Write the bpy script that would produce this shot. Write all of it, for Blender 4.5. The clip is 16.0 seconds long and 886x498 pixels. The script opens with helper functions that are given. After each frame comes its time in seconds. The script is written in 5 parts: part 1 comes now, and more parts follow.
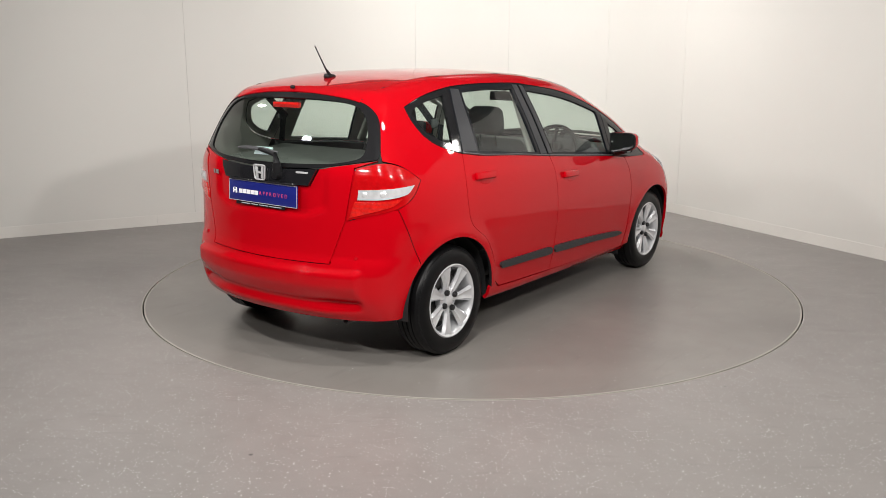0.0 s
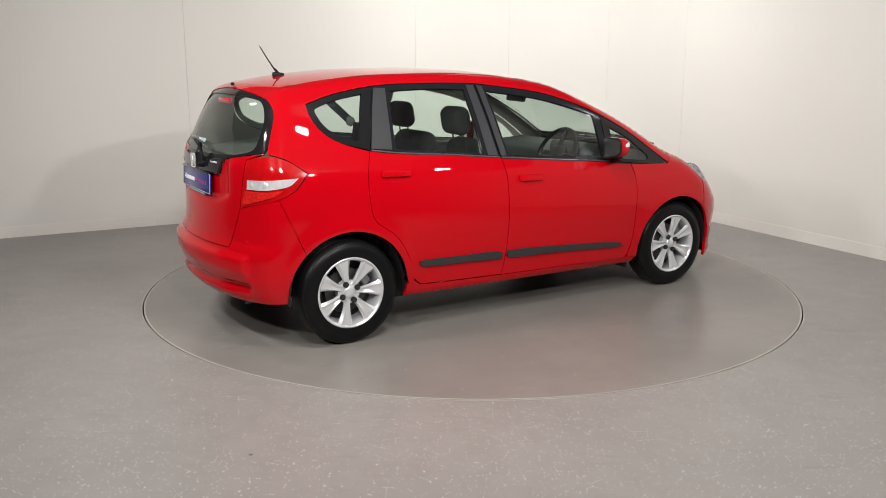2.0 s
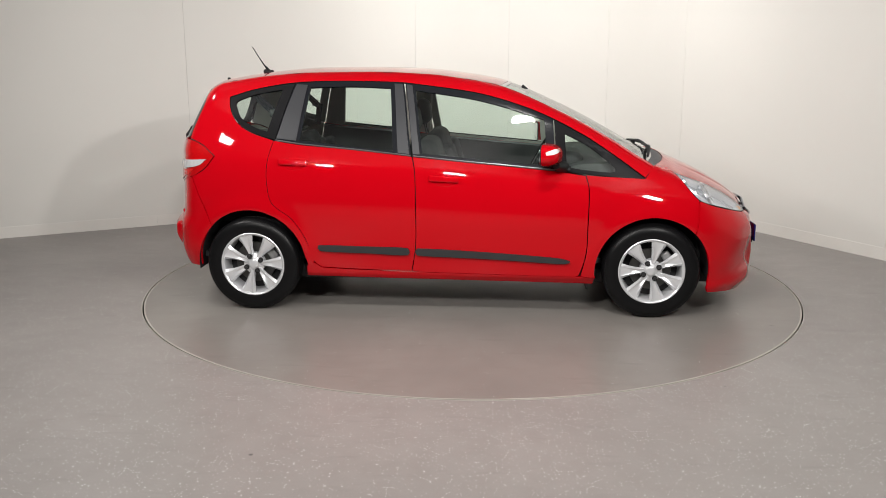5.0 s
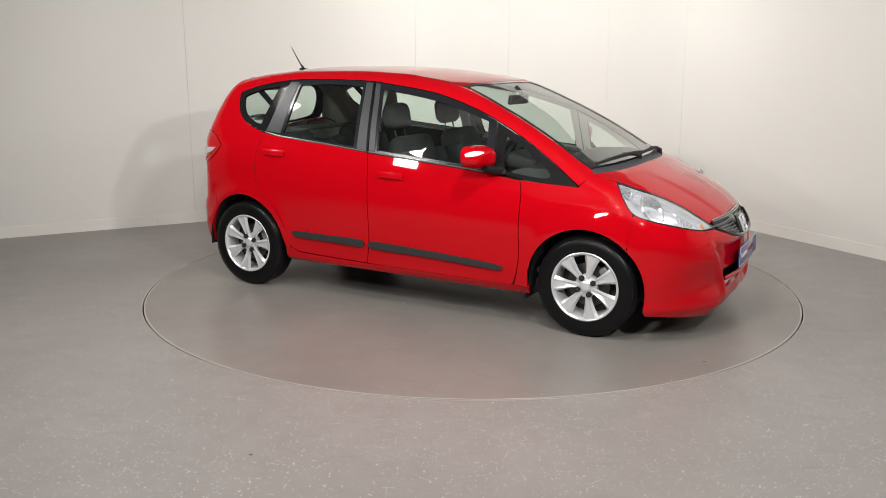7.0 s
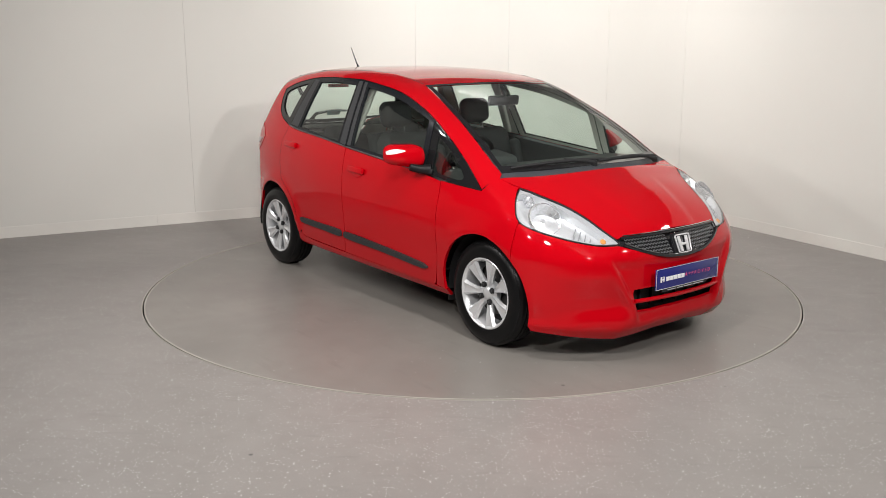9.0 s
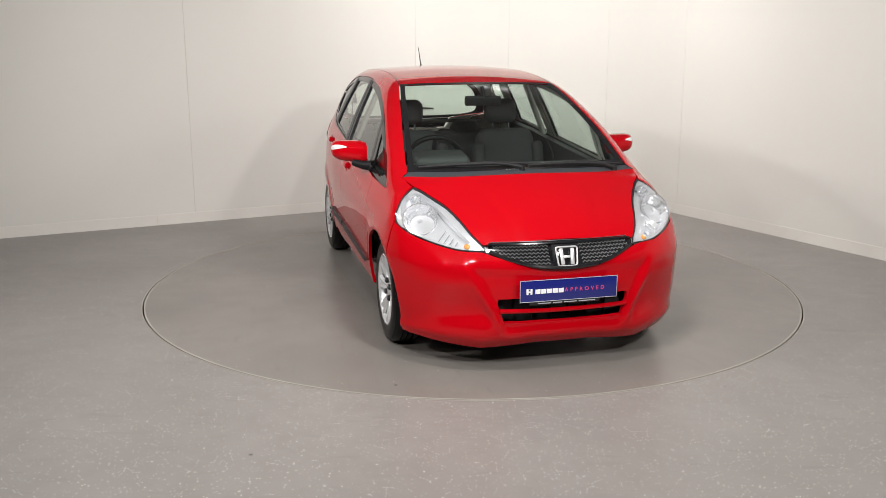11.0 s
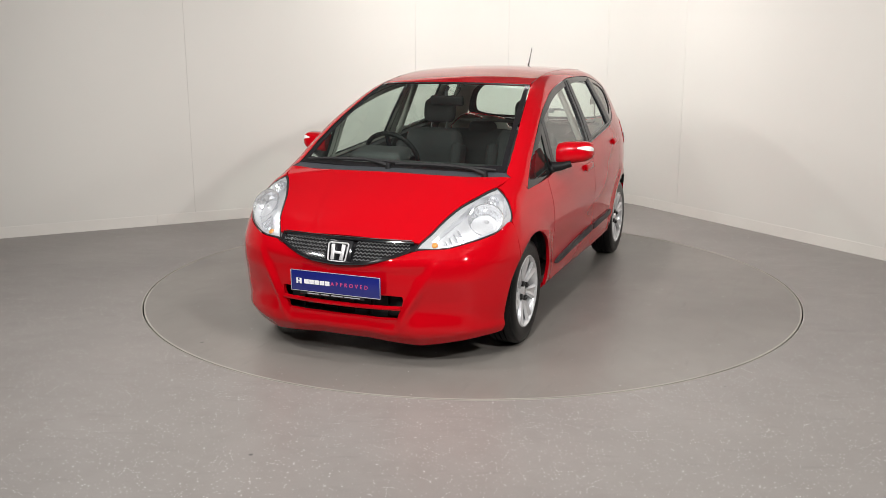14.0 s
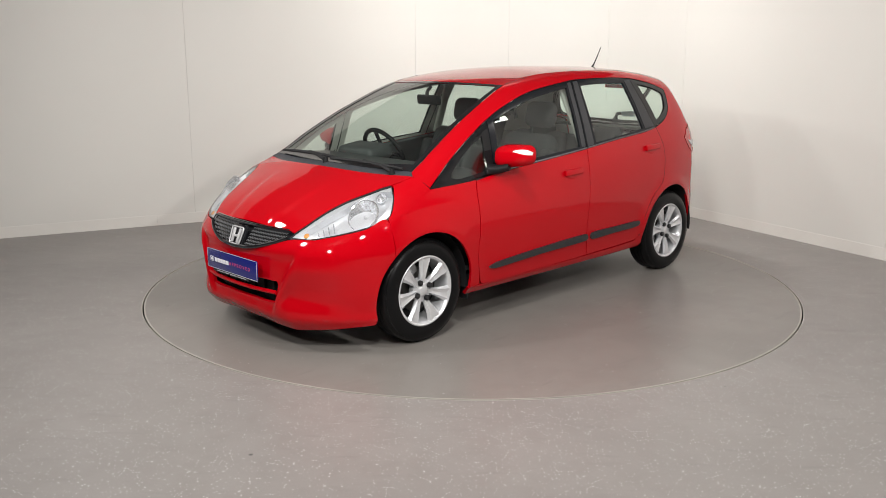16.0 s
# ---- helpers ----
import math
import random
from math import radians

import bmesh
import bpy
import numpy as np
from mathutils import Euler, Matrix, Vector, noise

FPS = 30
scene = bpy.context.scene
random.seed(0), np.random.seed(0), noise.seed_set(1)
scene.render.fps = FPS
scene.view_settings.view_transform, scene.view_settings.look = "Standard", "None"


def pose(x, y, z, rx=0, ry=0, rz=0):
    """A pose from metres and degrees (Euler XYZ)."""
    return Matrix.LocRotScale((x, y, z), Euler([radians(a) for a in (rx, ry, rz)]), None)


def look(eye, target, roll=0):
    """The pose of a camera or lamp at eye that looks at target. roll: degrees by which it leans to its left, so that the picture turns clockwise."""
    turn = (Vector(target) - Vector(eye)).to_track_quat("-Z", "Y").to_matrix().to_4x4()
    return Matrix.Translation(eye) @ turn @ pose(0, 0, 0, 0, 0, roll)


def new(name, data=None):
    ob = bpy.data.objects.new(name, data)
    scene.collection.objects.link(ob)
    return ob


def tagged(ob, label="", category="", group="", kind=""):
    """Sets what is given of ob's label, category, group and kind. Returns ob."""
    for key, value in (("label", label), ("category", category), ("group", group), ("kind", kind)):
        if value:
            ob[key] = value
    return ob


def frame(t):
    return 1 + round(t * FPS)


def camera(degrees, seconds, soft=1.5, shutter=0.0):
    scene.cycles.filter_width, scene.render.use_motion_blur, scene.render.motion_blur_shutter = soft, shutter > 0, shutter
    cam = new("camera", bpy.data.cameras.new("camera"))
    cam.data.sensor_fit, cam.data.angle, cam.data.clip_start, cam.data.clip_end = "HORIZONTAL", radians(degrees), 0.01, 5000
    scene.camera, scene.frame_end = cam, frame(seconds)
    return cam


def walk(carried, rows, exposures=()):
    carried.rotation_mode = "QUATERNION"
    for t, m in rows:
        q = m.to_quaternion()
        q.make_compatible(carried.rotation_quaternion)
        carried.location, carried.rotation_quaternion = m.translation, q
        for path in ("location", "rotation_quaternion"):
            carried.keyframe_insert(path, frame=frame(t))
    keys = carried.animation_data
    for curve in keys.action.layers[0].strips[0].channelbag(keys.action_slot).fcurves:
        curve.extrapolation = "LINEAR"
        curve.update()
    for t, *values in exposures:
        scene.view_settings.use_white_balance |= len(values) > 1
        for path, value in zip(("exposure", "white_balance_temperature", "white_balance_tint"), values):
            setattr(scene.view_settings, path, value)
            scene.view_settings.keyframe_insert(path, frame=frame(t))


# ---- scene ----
# a small red hatchback turns on a turntable in a photo bay; x right, y ahead, z up from the turntable's centre
EYE = pose(0, -6.187, 1.616, 90 - 12.576, 0.017, 1.760)
cam = camera(53.21, 16.0, soft=0.65)
walk(cam, [(0.0, EYE), (16.0, EYE)])
TURN = ((0, 54.77), (0.5, 51.02), (1, 45.55), (1.5, 39.72), (2, 33.36), (2.5, 27.49), (3, 21.17), (3.5, 15.29), (4, 9.03), (6.5, -20.57),
        (7, -26.89), (7.5, -32.58), (8, -39.1), (8.5, -44.94), (9, -50.96), (11.5, -80.1), (12, -86.47), (12.5, -92.24), (13, -98.59),
        (13.5, -104.43), (14, -110.68), (14.5, -116.52), (15, -122.51), (15.5, -128.14), (16, -134.2))
PARKED = (-0.0888, -0.0241)   # the car's middle, off the turntable's axis
TABLE_R = 2.2356

# ---- world and light ----
world = bpy.data.worlds.new("dark_hall")
scene.world = world
world.use_nodes = True
world.node_tree.nodes["Background"].inputs[0].default_value = (0.9, 0.92, 1.0, 1)
world.node_tree.nodes["Background"].inputs[1].default_value = 0.02
scene.view_settings.exposure = 0.0


def area_lamp(x, y, z, size, watts, target=None, colour=(1, 0.972, 0.938)):
    data = bpy.data.lights.new("panel_or_fill_lamp", "AREA")
    data.shape, data.size, data.size_y, data.energy, data.color = "RECTANGLE", size, size * 0.55, watts, colour
    ob = new("panel_or_fill_lamp", data)
    ob.matrix_world = look((x, y, z), target or (x, y + 0.001, 0))
    return ob


CEILING = 3.0
AIM = (0.2, 0.6, 0.7)
# last entry: unseen lamp added only to brighten the wall behind the car
for lx, ly, lz, size, watts in ((-2.95, -0.4, 2.6, 0.22, 14), (3.05, -0.3, 2.6, 0.22, 6), (-2.8, -2.2, 2.6, 0.22, 29), (2.9, -2.3, 2.6, 0.22, 9), (-0.3, -4.2, 2.6, 0.22, 38), (0.3, -2.5, 2.75, 0.22, 24), (1.8, -4.4, 2.6, 0.22, 53),
                                (-2.1, -4.6, 2.6, 0.22, 42), (0.35, 1.3, 2.92, 0.24, 44)):
    area_lamp(lx, ly, lz, size, watts * 1.29, AIM if ly < 1 else (1.1, 3.7, 0.8))

# ---- materials ----
def material(name, colour, rough=0.5, metal=0.0, coat=0.0, bump=0.0, bump_scale=40.0, vary=0.0, vary_scale=3.0, emit=None, ior=1.45, coat_rough=0.03):
    m = bpy.data.materials.new(name)
    m.use_nodes = True
    nt = m.node_tree
    b = nt.nodes["Principled BSDF"]
    b.inputs["Base Color"].default_value = (*colour, 1)
    b.inputs["Roughness"].default_value, b.inputs["Metallic"].default_value, b.inputs["IOR"].default_value = rough, metal, ior
    b.inputs["Coat Weight"].default_value, b.inputs["Coat Roughness"].default_value = coat, coat_rough
    if emit:
        b.inputs["Emission Color"].default_value, b.inputs["Emission Strength"].default_value = (*colour, 1), emit
    geo = nt.nodes.new("ShaderNodeTexCoord")
    if vary:
        n = nt.nodes.new("ShaderNodeTexNoise")
        n.inputs["Scale"].default_value, n.inputs["Detail"].default_value = vary_scale, 6
        r = nt.nodes.new("ShaderNodeValToRGB")
        r.color_ramp.elements[0].position, r.color_ramp.elements[1].position = 0.3, 0.7
        r.color_ramp.elements[0].color = (*[c * (1 - vary) for c in colour], 1)
        r.color_ramp.elements[1].color = (*[min(1, c * (1 + vary)) for c in colour], 1)
        nt.links.new(geo.outputs["Object"], n.inputs["Vector"])
        nt.links.new(n.outputs["Fac"], r.inputs["Fac"])
        nt.links.new(r.outputs["Color"], b.inputs["Base Color"])
    if bump:
        n = nt.nodes.new("ShaderNodeTexNoise")
        n.inputs["Scale"].default_value, n.inputs["Detail"].default_value = bump_scale, 4
        k = nt.nodes.new("ShaderNodeBump")
        k.inputs["Strength"].default_value, k.inputs["Distance"].default_value = bump, 0.002
        nt.links.new(geo.outputs["Object"], n.inputs["Vector"])
        nt.links.new(n.outputs["Fac"], k.inputs["Height"])
        nt.links.new(k.outputs["Normal"], b.inputs["Normal"])
    return m


def glass_material(name, tint, gloss=0.065):
    """A thin pane: light goes straight through, tinted, and the surface mirrors by Fresnel."""
    m = bpy.data.materials.new(name)
    m.use_nodes = True
    nt = m.node_tree
    nt.nodes.clear()
    out = nt.nodes.new("ShaderNodeOutputMaterial")
    mix = nt.nodes.new("ShaderNodeMixShader")
    clear, shine, face = nt.nodes.new("ShaderNodeBsdfTransparent"), nt.nodes.new("ShaderNodeBsdfGlossy"), nt.nodes.new("ShaderNodeLayerWeight")
    clear.inputs["Color"].default_value = (*tint, 1)
    shine.inputs["Roughness"].default_value = 0.01
    face.inputs["Blend"].default_value = 0.5
    steep, add = nt.nodes.new("ShaderNodeMath"), nt.nodes.new("ShaderNodeMath")
    steep.operation, add.operation, add.use_clamp = "POWER", "MULTIPLY_ADD", True
    steep.inputs[1].default_value, add.inputs[1].default_value, add.inputs[2].default_value = 4.0, 0.85, gloss
    nt.links.new(face.outputs["Facing"], steep.inputs[0])
    nt.links.new(steep.outputs[0], add.inputs[0])
    nt.links.new(add.outputs[0], mix.inputs[0])
    nt.links.new(clear.outputs[0], mix.inputs[1])
    nt.links.new(shine.outputs[0], mix.inputs[2])
    nt.links.new(mix.outputs[0], out.inputs[0])
    return m


def floor_material(name, colour, specks, grime, gloss=0.0):
    """Safety vinyl: grey with pale flakes, faint scuffs and dull patches."""
    m = material(name, colour, rough=0.42)
    nt = m.node_tree
    b = nt.nodes["Principled BSDF"]
    geo = nt.nodes.new("ShaderNodeTexCoord")

    def tex(kind, scale, detail=4):
        n = nt.nodes.new(kind)
        n.inputs["Scale"].default_value = scale
        if kind == "ShaderNodeTexNoise":
            n.inputs["Detail"].default_value = detail
        nt.links.new(geo.outputs["Object"], n.inputs["Vector"])
        return n

    def math_node(op, a, v):
        n = nt.nodes.new("ShaderNodeMath")
        n.operation = op
        nt.links.new(a, n.inputs[0])
        if isinstance(v, float):
            n.inputs[1].default_value = v
        else:
            nt.links.new(v, n.inputs[1])
        return n.outputs[0]

    def mix(fac, a, bcol):
        n = nt.nodes.new("ShaderNodeMix")
        n.data_type = "RGBA"
        nt.links.new(fac, n.inputs[0])
        if isinstance(a, tuple):
            n.inputs[6].default_value = (*a, 1)
        else:
            nt.links.new(a, n.inputs[6])
        n.inputs[7].default_value = (*bcol, 1)
        return n.outputs[2]
    big = tex("ShaderNodeTexNoise", 0.9, 5)
    ramp = nt.nodes.new("ShaderNodeValToRGB")
    ramp.color_ramp.elements[0].position, ramp.color_ramp.elements[1].position = 0.35, 0.7
    nt.links.new(big.outputs["Fac"], ramp.inputs["Fac"])
    col = mix(math_node("MULTIPLY", ramp.outputs["Color"], grime), colour, tuple(c * 0.72 for c in colour))
    mottle = tex("ShaderNodeTexNoise", 7.0, 8)
    spread = nt.nodes.new("ShaderNodeMapRange")
    spread.inputs["From Min"].default_value, spread.inputs["From Max"].default_value, spread.inputs["To Max"].default_value = 0.42, 0.68, 0.45
    nt.links.new(mottle.outputs["Fac"], spread.inputs["Value"])
    col = mix(spread.outputs[0], col, tuple(c * k for c, k in zip(colour, (0.80, 0.79, 0.77))))
    fine = tex("ShaderNodeTexNoise", 160.0, 3)
    col = mix(math_node("MULTIPLY", fine.outputs["Fac"], 0.55), col, tuple(c * 0.6 for c in colour))
    streak = nt.nodes.new("ShaderNodeMapping")
    streak.inputs["Scale"].default_value, streak.inputs["Rotation"].default_value = (2.2, 14.0, 1.0), (0, 0, 0.9)
    nt.links.new(geo.outputs["Object"], streak.inputs["Vector"])
    scuff = nt.nodes.new("ShaderNodeTexNoise")
    scuff.inputs["Scale"].default_value, scuff.inputs["Detail"].default_value = 1.3, 8
    nt.links.new(streak.outputs[0], scuff.inputs["Vector"])
    sr = nt.nodes.new("ShaderNodeMapRange")
    sr.inputs["From Min"].default_value, sr.inputs["From Max"].default_value, sr.inputs["To Max"].default_value = 0.60, 0.74, 0.5
    nt.links.new(scuff.outputs["Fac"], sr.inputs["Value"])
    col = mix(sr.outputs[0], col, tuple(c * 0.62 for c in colour))
    spot = tex("ShaderNodeTexVoronoi", 2.3)
    col = mix(math_node("LESS_THAN", spot.outputs["Distance"], 0.022), col, tuple(c * 0.3 for c in colour))
    for scale, size, amount in ((38.0, 0.135, 0.5), (74.0, 0.19, 0.55)):
        v = tex("ShaderNodeTexVoronoi", scale)
        near = math_node("LESS_THAN", v.outputs["Distance"], size)
        sep = nt.nodes.new("ShaderNodeSeparateColor")
        nt.links.new(v.outputs["Color"], sep.inputs[0])
        some = math_node("LESS_THAN", sep.outputs[0], amount * specks)
        light = math_node("MULTIPLY", math_node("MULTIPLY", near, some), sep.outputs[1])
        col = mix(light, col, (0.88, 0.86, 0.88))
    nt.links.new(col, b.inputs["Base Color"])
    rough = nt.nodes.new("ShaderNodeMapRange")
    rough.inputs["To Min"].default_value, rough.inputs["To Max"].default_value = 0.30 - gloss, 0.5 - gloss
    nt.links.new(big.outputs["Fac"], rough.inputs["Value"])
    nt.links.new(rough.outputs[0], b.inputs["Roughness"])
    k = nt.nodes.new("ShaderNodeBump")
    k.inputs["Strength"].default_value, k.inputs["Distance"].default_value = 0.25, 0.001
    nt.links.new(fine.outputs["Fac"], k.inputs["Height"])
    nt.links.new(k.outputs["Normal"], b.inputs["Normal"])
    return m


M_FLOOR = floor_material("grey_safety_vinyl", (0.334, 0.312, 0.297), 0.9, 0.5)
M_TABLE = floor_material("worn_grey_vinyl", (0.290, 0.270, 0.250), 0.05, 0.9, 0.07)
M_EDGE = material("aluminium_edge", (0.46, 0.44, 0.40), 0.45, 0.15, bump=0.2, vary=0.15, vary_scale=2)
M_WALL = material("off_white_wall_board", (0.725, 0.712, 0.675), 0.6, vary=0.02, vary_scale=0.8, bump=0.08, bump_scale=60)
M_SKIRT = material("off_white_vinyl_skirting", (0.76, 0.74, 0.70), 0.35, vary=0.03)
M_JOINT = material("grey_joint_filler", (0.5, 0.49, 0.47), 0.8, vary=0.1)
M_PIT = material("pit_black", (0.01, 0.01, 0.01), 0.9)
M_CEIL = material("dark_hall_board", (0.085, 0.085, 0.09), 0.8, vary=0.1)
M_TOP = material("grey_ceiling_board", (0.16, 0.16, 0.165), 0.8, vary=0.08)
M_RED = material("red_car_paint", (0.46, 0.0012, 0.006), 0.4, coat=1.0, bump=0.012, bump_scale=500, coat_rough=0.02)
M_RED.node_tree.nodes["Principled BSDF"].inputs["Specular IOR Level"].default_value = 0.0
M_RED.node_tree.nodes["Principled BSDF"].inputs["Coat IOR"].default_value = 1.40
M_BLACK = material("satin_black_trim", (0.010, 0.010, 0.011), 0.46, bump=0.1, bump_scale=300)
M_PILLAR = material("dark_grey_pillar_trim", (0.012, 0.013, 0.016), 0.2, coat=0.05, bump=0.05, bump_scale=300)
M_TYRE = material("tyre_rubber", (0.005, 0.005, 0.0055), 0.34, bump=0.2, bump_scale=160)
for black in (M_BLACK, M_PILLAR, M_TYRE):
    black.node_tree.nodes["Principled BSDF"].inputs["Specular IOR Level"].default_value = 0.22
M_FILM = material("satin_grey_pillar_film", (0.038, 0.039, 0.043), 0.40, 0.15, bump=0.05, bump_scale=300)
M_MOULD = material("grained_black_plastic", (0.026, 0.027, 0.029), 0.5, bump=0.3, bump_scale=700)
M_GLOSS = material("gloss_black", (0.012, 0.012, 0.014), 0.12, coat=0.5)
M_COWL = material("dark_cowl_plastic", (0.045, 0.049, 0.058), 0.5, bump=0.3, bump_scale=500)
M_FRIT = material("black_glass_print", (0.012, 0.012, 0.013), 0.06, ior=1.4)
M_UNDER = material("underbody_black", (0.012, 0.012, 0.013), 0.7, bump=0.3, bump_scale=60)
M_ALLOY = material("silver_alloy", (0.72, 0.73, 0.75), 0.26, 0.5, coat=0.4, bump=0.03, bump_scale=400)
M_DARK = material("dark_metal", (0.06, 0.06, 0.062), 0.45, 0.7)
M_MESH = material("grey_mesh_plastic", (0.15, 0.152, 0.158), 0.28)
M_STRIP = material("satin_belt_strip", (0.16, 0.16, 0.17), 0.3, 0.6)
M_DISC = material("brake_disc_steel", (0.10, 0.098, 0.095), 0.45, 0.9)
M_CALIPER = material("cast_grey_metal", (0.30, 0.30, 0.30), 0.5, 0.4, bump=0.3, bump_scale=120)
M_CHROME = material("chrome", (0.86, 0.86, 0.88), 0.08, 1.0)
M_BADGE = material("satin_chrome", (0.80, 0.80, 0.82), 0.22, 0.5)
M_SILVER = material("reflector_silver", (0.78, 0.79, 0.81), 0.22, 0.45, bump=0.12, bump_scale=30)
M_BOWL = material("faceted_reflector", (0.9, 0.91, 0.93), 0.12, 0.75, bump=0.5, bump_scale=45)
M_TRIM = material("warm_grey_trim", (0.42, 0.40, 0.37), 0.75, bump=0.2, bump_scale=300, vary=0.05)
M_CLOTH = material("charcoal_seat_cloth", (0.030, 0.030, 0.032), 0.9, bump=0.15, bump_scale=200, vary=0.06, vary_scale=30)
M_SHELF = material("grey_shelf_carpet", (0.12, 0.118, 0.112), 0.9, bump=0.3, bump_scale=300, vary=0.08, vary_scale=20)
M_DASH = material("charcoal_dash_plastic", (0.055, 0.056, 0.058), 0.6, bump=0.3, bump_scale=400)
M_GLASS = glass_material("green_tint_glass", (0.875, 0.965, 0.915), 0.095)
M_LENS = glass_material("clear_lens", (0.95, 0.96, 0.97), 0.05)
M_TAIL = material("red_lamp_lens", (0.44, 0.003, 0.005), 0.10, coat=1.0, vary=0.1, vary_scale=45)
M_STOP = material("orange_red_lamp_lens", (0.56, 0.012, 0.009), 0.10, coat=1.0, vary=0.2, vary_scale=50)
M_WHITE = material("white_lamp_lens", (0.47, 0.47, 0.48), 0.12, coat=1.0, vary=0.14, vary_scale=25, bump=0.12, bump_scale=60)
M_LAMP = material("clear_white_lens", (0.78, 0.78, 0.78), 0.12, coat=1.0)
M_AMBER = material("amber_bulb", (0.75, 0.32, 0.08), 0.15, coat=0.6)
M_PLATE = material("blue_plate", (0.012, 0.018, 0.17), 0.25, coat=0.6)
M_INK = material("white_print", (0.85, 0.85, 0.88), 0.4)
M_RIM = material("pale_plate_edge", (0.45, 0.45, 0.5), 0.4)
M_PINK = material("pink_print", (0.62, 0.06, 0.20), 0.4)
M_PAPER = material("pale_sticker", (0.6, 0.72, 0.74), 0.5)

# ---- mesh helpers ----
def mesh_object(name, verts, faces, mats, parent=None, label="", smooth=True, indices=None, normals=None):
    me = bpy.data.meshes.new(name)
    me.from_pydata([tuple(v) for v in verts], [], [tuple(f) for f in faces])
    for m in (mats if isinstance(mats, (list, tuple)) else [mats]):
        me.materials.append(m)
    me.polygons.foreach_set("use_smooth", [smooth] * len(me.polygons))
    if indices is not None:
        me.polygons.foreach_set("material_index", list(indices))
    if normals is not None:
        me.normals_split_custom_set_from_vertices([tuple(n) for n in normals])
    me.update()
    ob = new(name, me)
    ob.parent = parent
    return tagged(ob, label=label)


def part(name, bm, mat, parent, label="", smooth=True):
    me = bpy.data.meshes.new(name)
    bmesh.ops.recalc_face_normals(bm, faces=bm.faces)
    bm.to_mesh(me)
    bm.free()
    me.materials.append(mat)
    me.polygons.foreach_set("use_smooth", [smooth] * len(me.polygons))
    if smooth:
        me.set_sharp_from_angle(angle=radians(40))
    ob = new(name, me)
    ob.parent = parent
    return tagged(ob, label=label)


def rbox(sx, sy, sz, r=0.01, seg=3, m=None):
    bm = bmesh.new()
    bmesh.ops.create_cube(bm, size=1)
    bmesh.ops.scale(bm, vec=(sx, sy, sz), verts=bm.verts)
    if r > 0:
        bmesh.ops.bevel(bm, geom=bm.edges[:], offset=min(r, 0.49 * min(sx, sy, sz)), segments=seg, affect="EDGES", profile=0.5)
    if m is not None:
        bmesh.ops.transform(bm, matrix=m, verts=bm.verts)
    return bm


def lathe(profile, seg=48, axis="Y", m=None, close=False, caps=True):
    """profile: (radius, along) pairs, turned about the axis."""
    bm = bmesh.new()
    rings = []
    for r, h in profile:
        ring = []
        for i in range(seg):
            a = 2 * math.pi * i / seg
            c, s = r * math.cos(a), r * math.sin(a)
            ring.append(bm.verts.new((c, h, s) if axis == "Y" else (c, s, h)))
        rings.append(ring)
    pairs = list(zip(rings, rings[1:])) + ([(rings[-1], rings[0])] if close else [])
    for a, b in pairs:
        for i in range(seg):
            bm.faces.new((a[i], a[(i + 1) % seg], b[(i + 1) % seg], b[i]))
    if not close and caps:
        for ring in (rings[0], rings[-1]):
            bm.faces.new(ring)
    if m is not None:
        bmesh.ops.transform(bm, matrix=m, verts=bm.verts)
    return bm


def tube(points, radius, seg=8, m=None):
    """A bent rod; radius may be a number or one per point."""
    bm = bmesh.new()
    pts = [Vector(p) for p in points]
    rad = radius if isinstance(radius, (list, tuple)) else [radius] * len(pts)
    rings = []
    for i, p in enumerate(pts):
        d = (pts[min(i + 1, len(pts) - 1)] - pts[max(i - 1, 0)]).normalized()
        side = d.cross(Vector((0, 0, 1)) if abs(d.z) < 0.9 else Vector((1, 0, 0))).normalized()
        up = side.cross(d)
        rings.append([bm.verts.new(p + rad[i] * (side * math.cos(2 * math.pi * k / seg) + up * math.sin(2 * math.pi * k / seg))) for k in range(seg)])
    for a, b in zip(rings, rings[1:]):
        for k in range(seg):
            bm.faces.new((a[k], a[(k + 1) % seg], b[(k + 1) % seg], b[k]))
    bm.faces.new(rings[0]), bm.faces.new(rings[-1])
    if m is not None:
        bmesh.ops.transform(bm, matrix=m, verts=bm.verts)
    return bm


def join(*bms):
    out = bmesh.new()
    for b in bms:
        me = bpy.data.meshes.new("piece")
        b.to_mesh(me)
        b.free()
        out.from_mesh(me)
        bpy.data.meshes.remove(me)
    return out


def prism(outline_xz, y0, y1, bevel=0.0):
    """A flat shape in x and z with thickness along y."""
    bm = bmesh.new()
    a = [bm.verts.new((x, y0, z)) for x, z in outline_xz]
    b = [bm.verts.new((x, y1, z)) for x, z in outline_xz]
    bm.faces.new(a), bm.faces.new(b[::-1])
    for i in range(len(a)):
        j = (i + 1) % len(a)
        bm.faces.new((a[i], b[i], b[j], a[j]))
    if bevel:
        bmesh.ops.bevel(bm, geom=bm.edges[:], offset=bevel, segments=2, affect="EDGES", profile=0.5)
    return bm
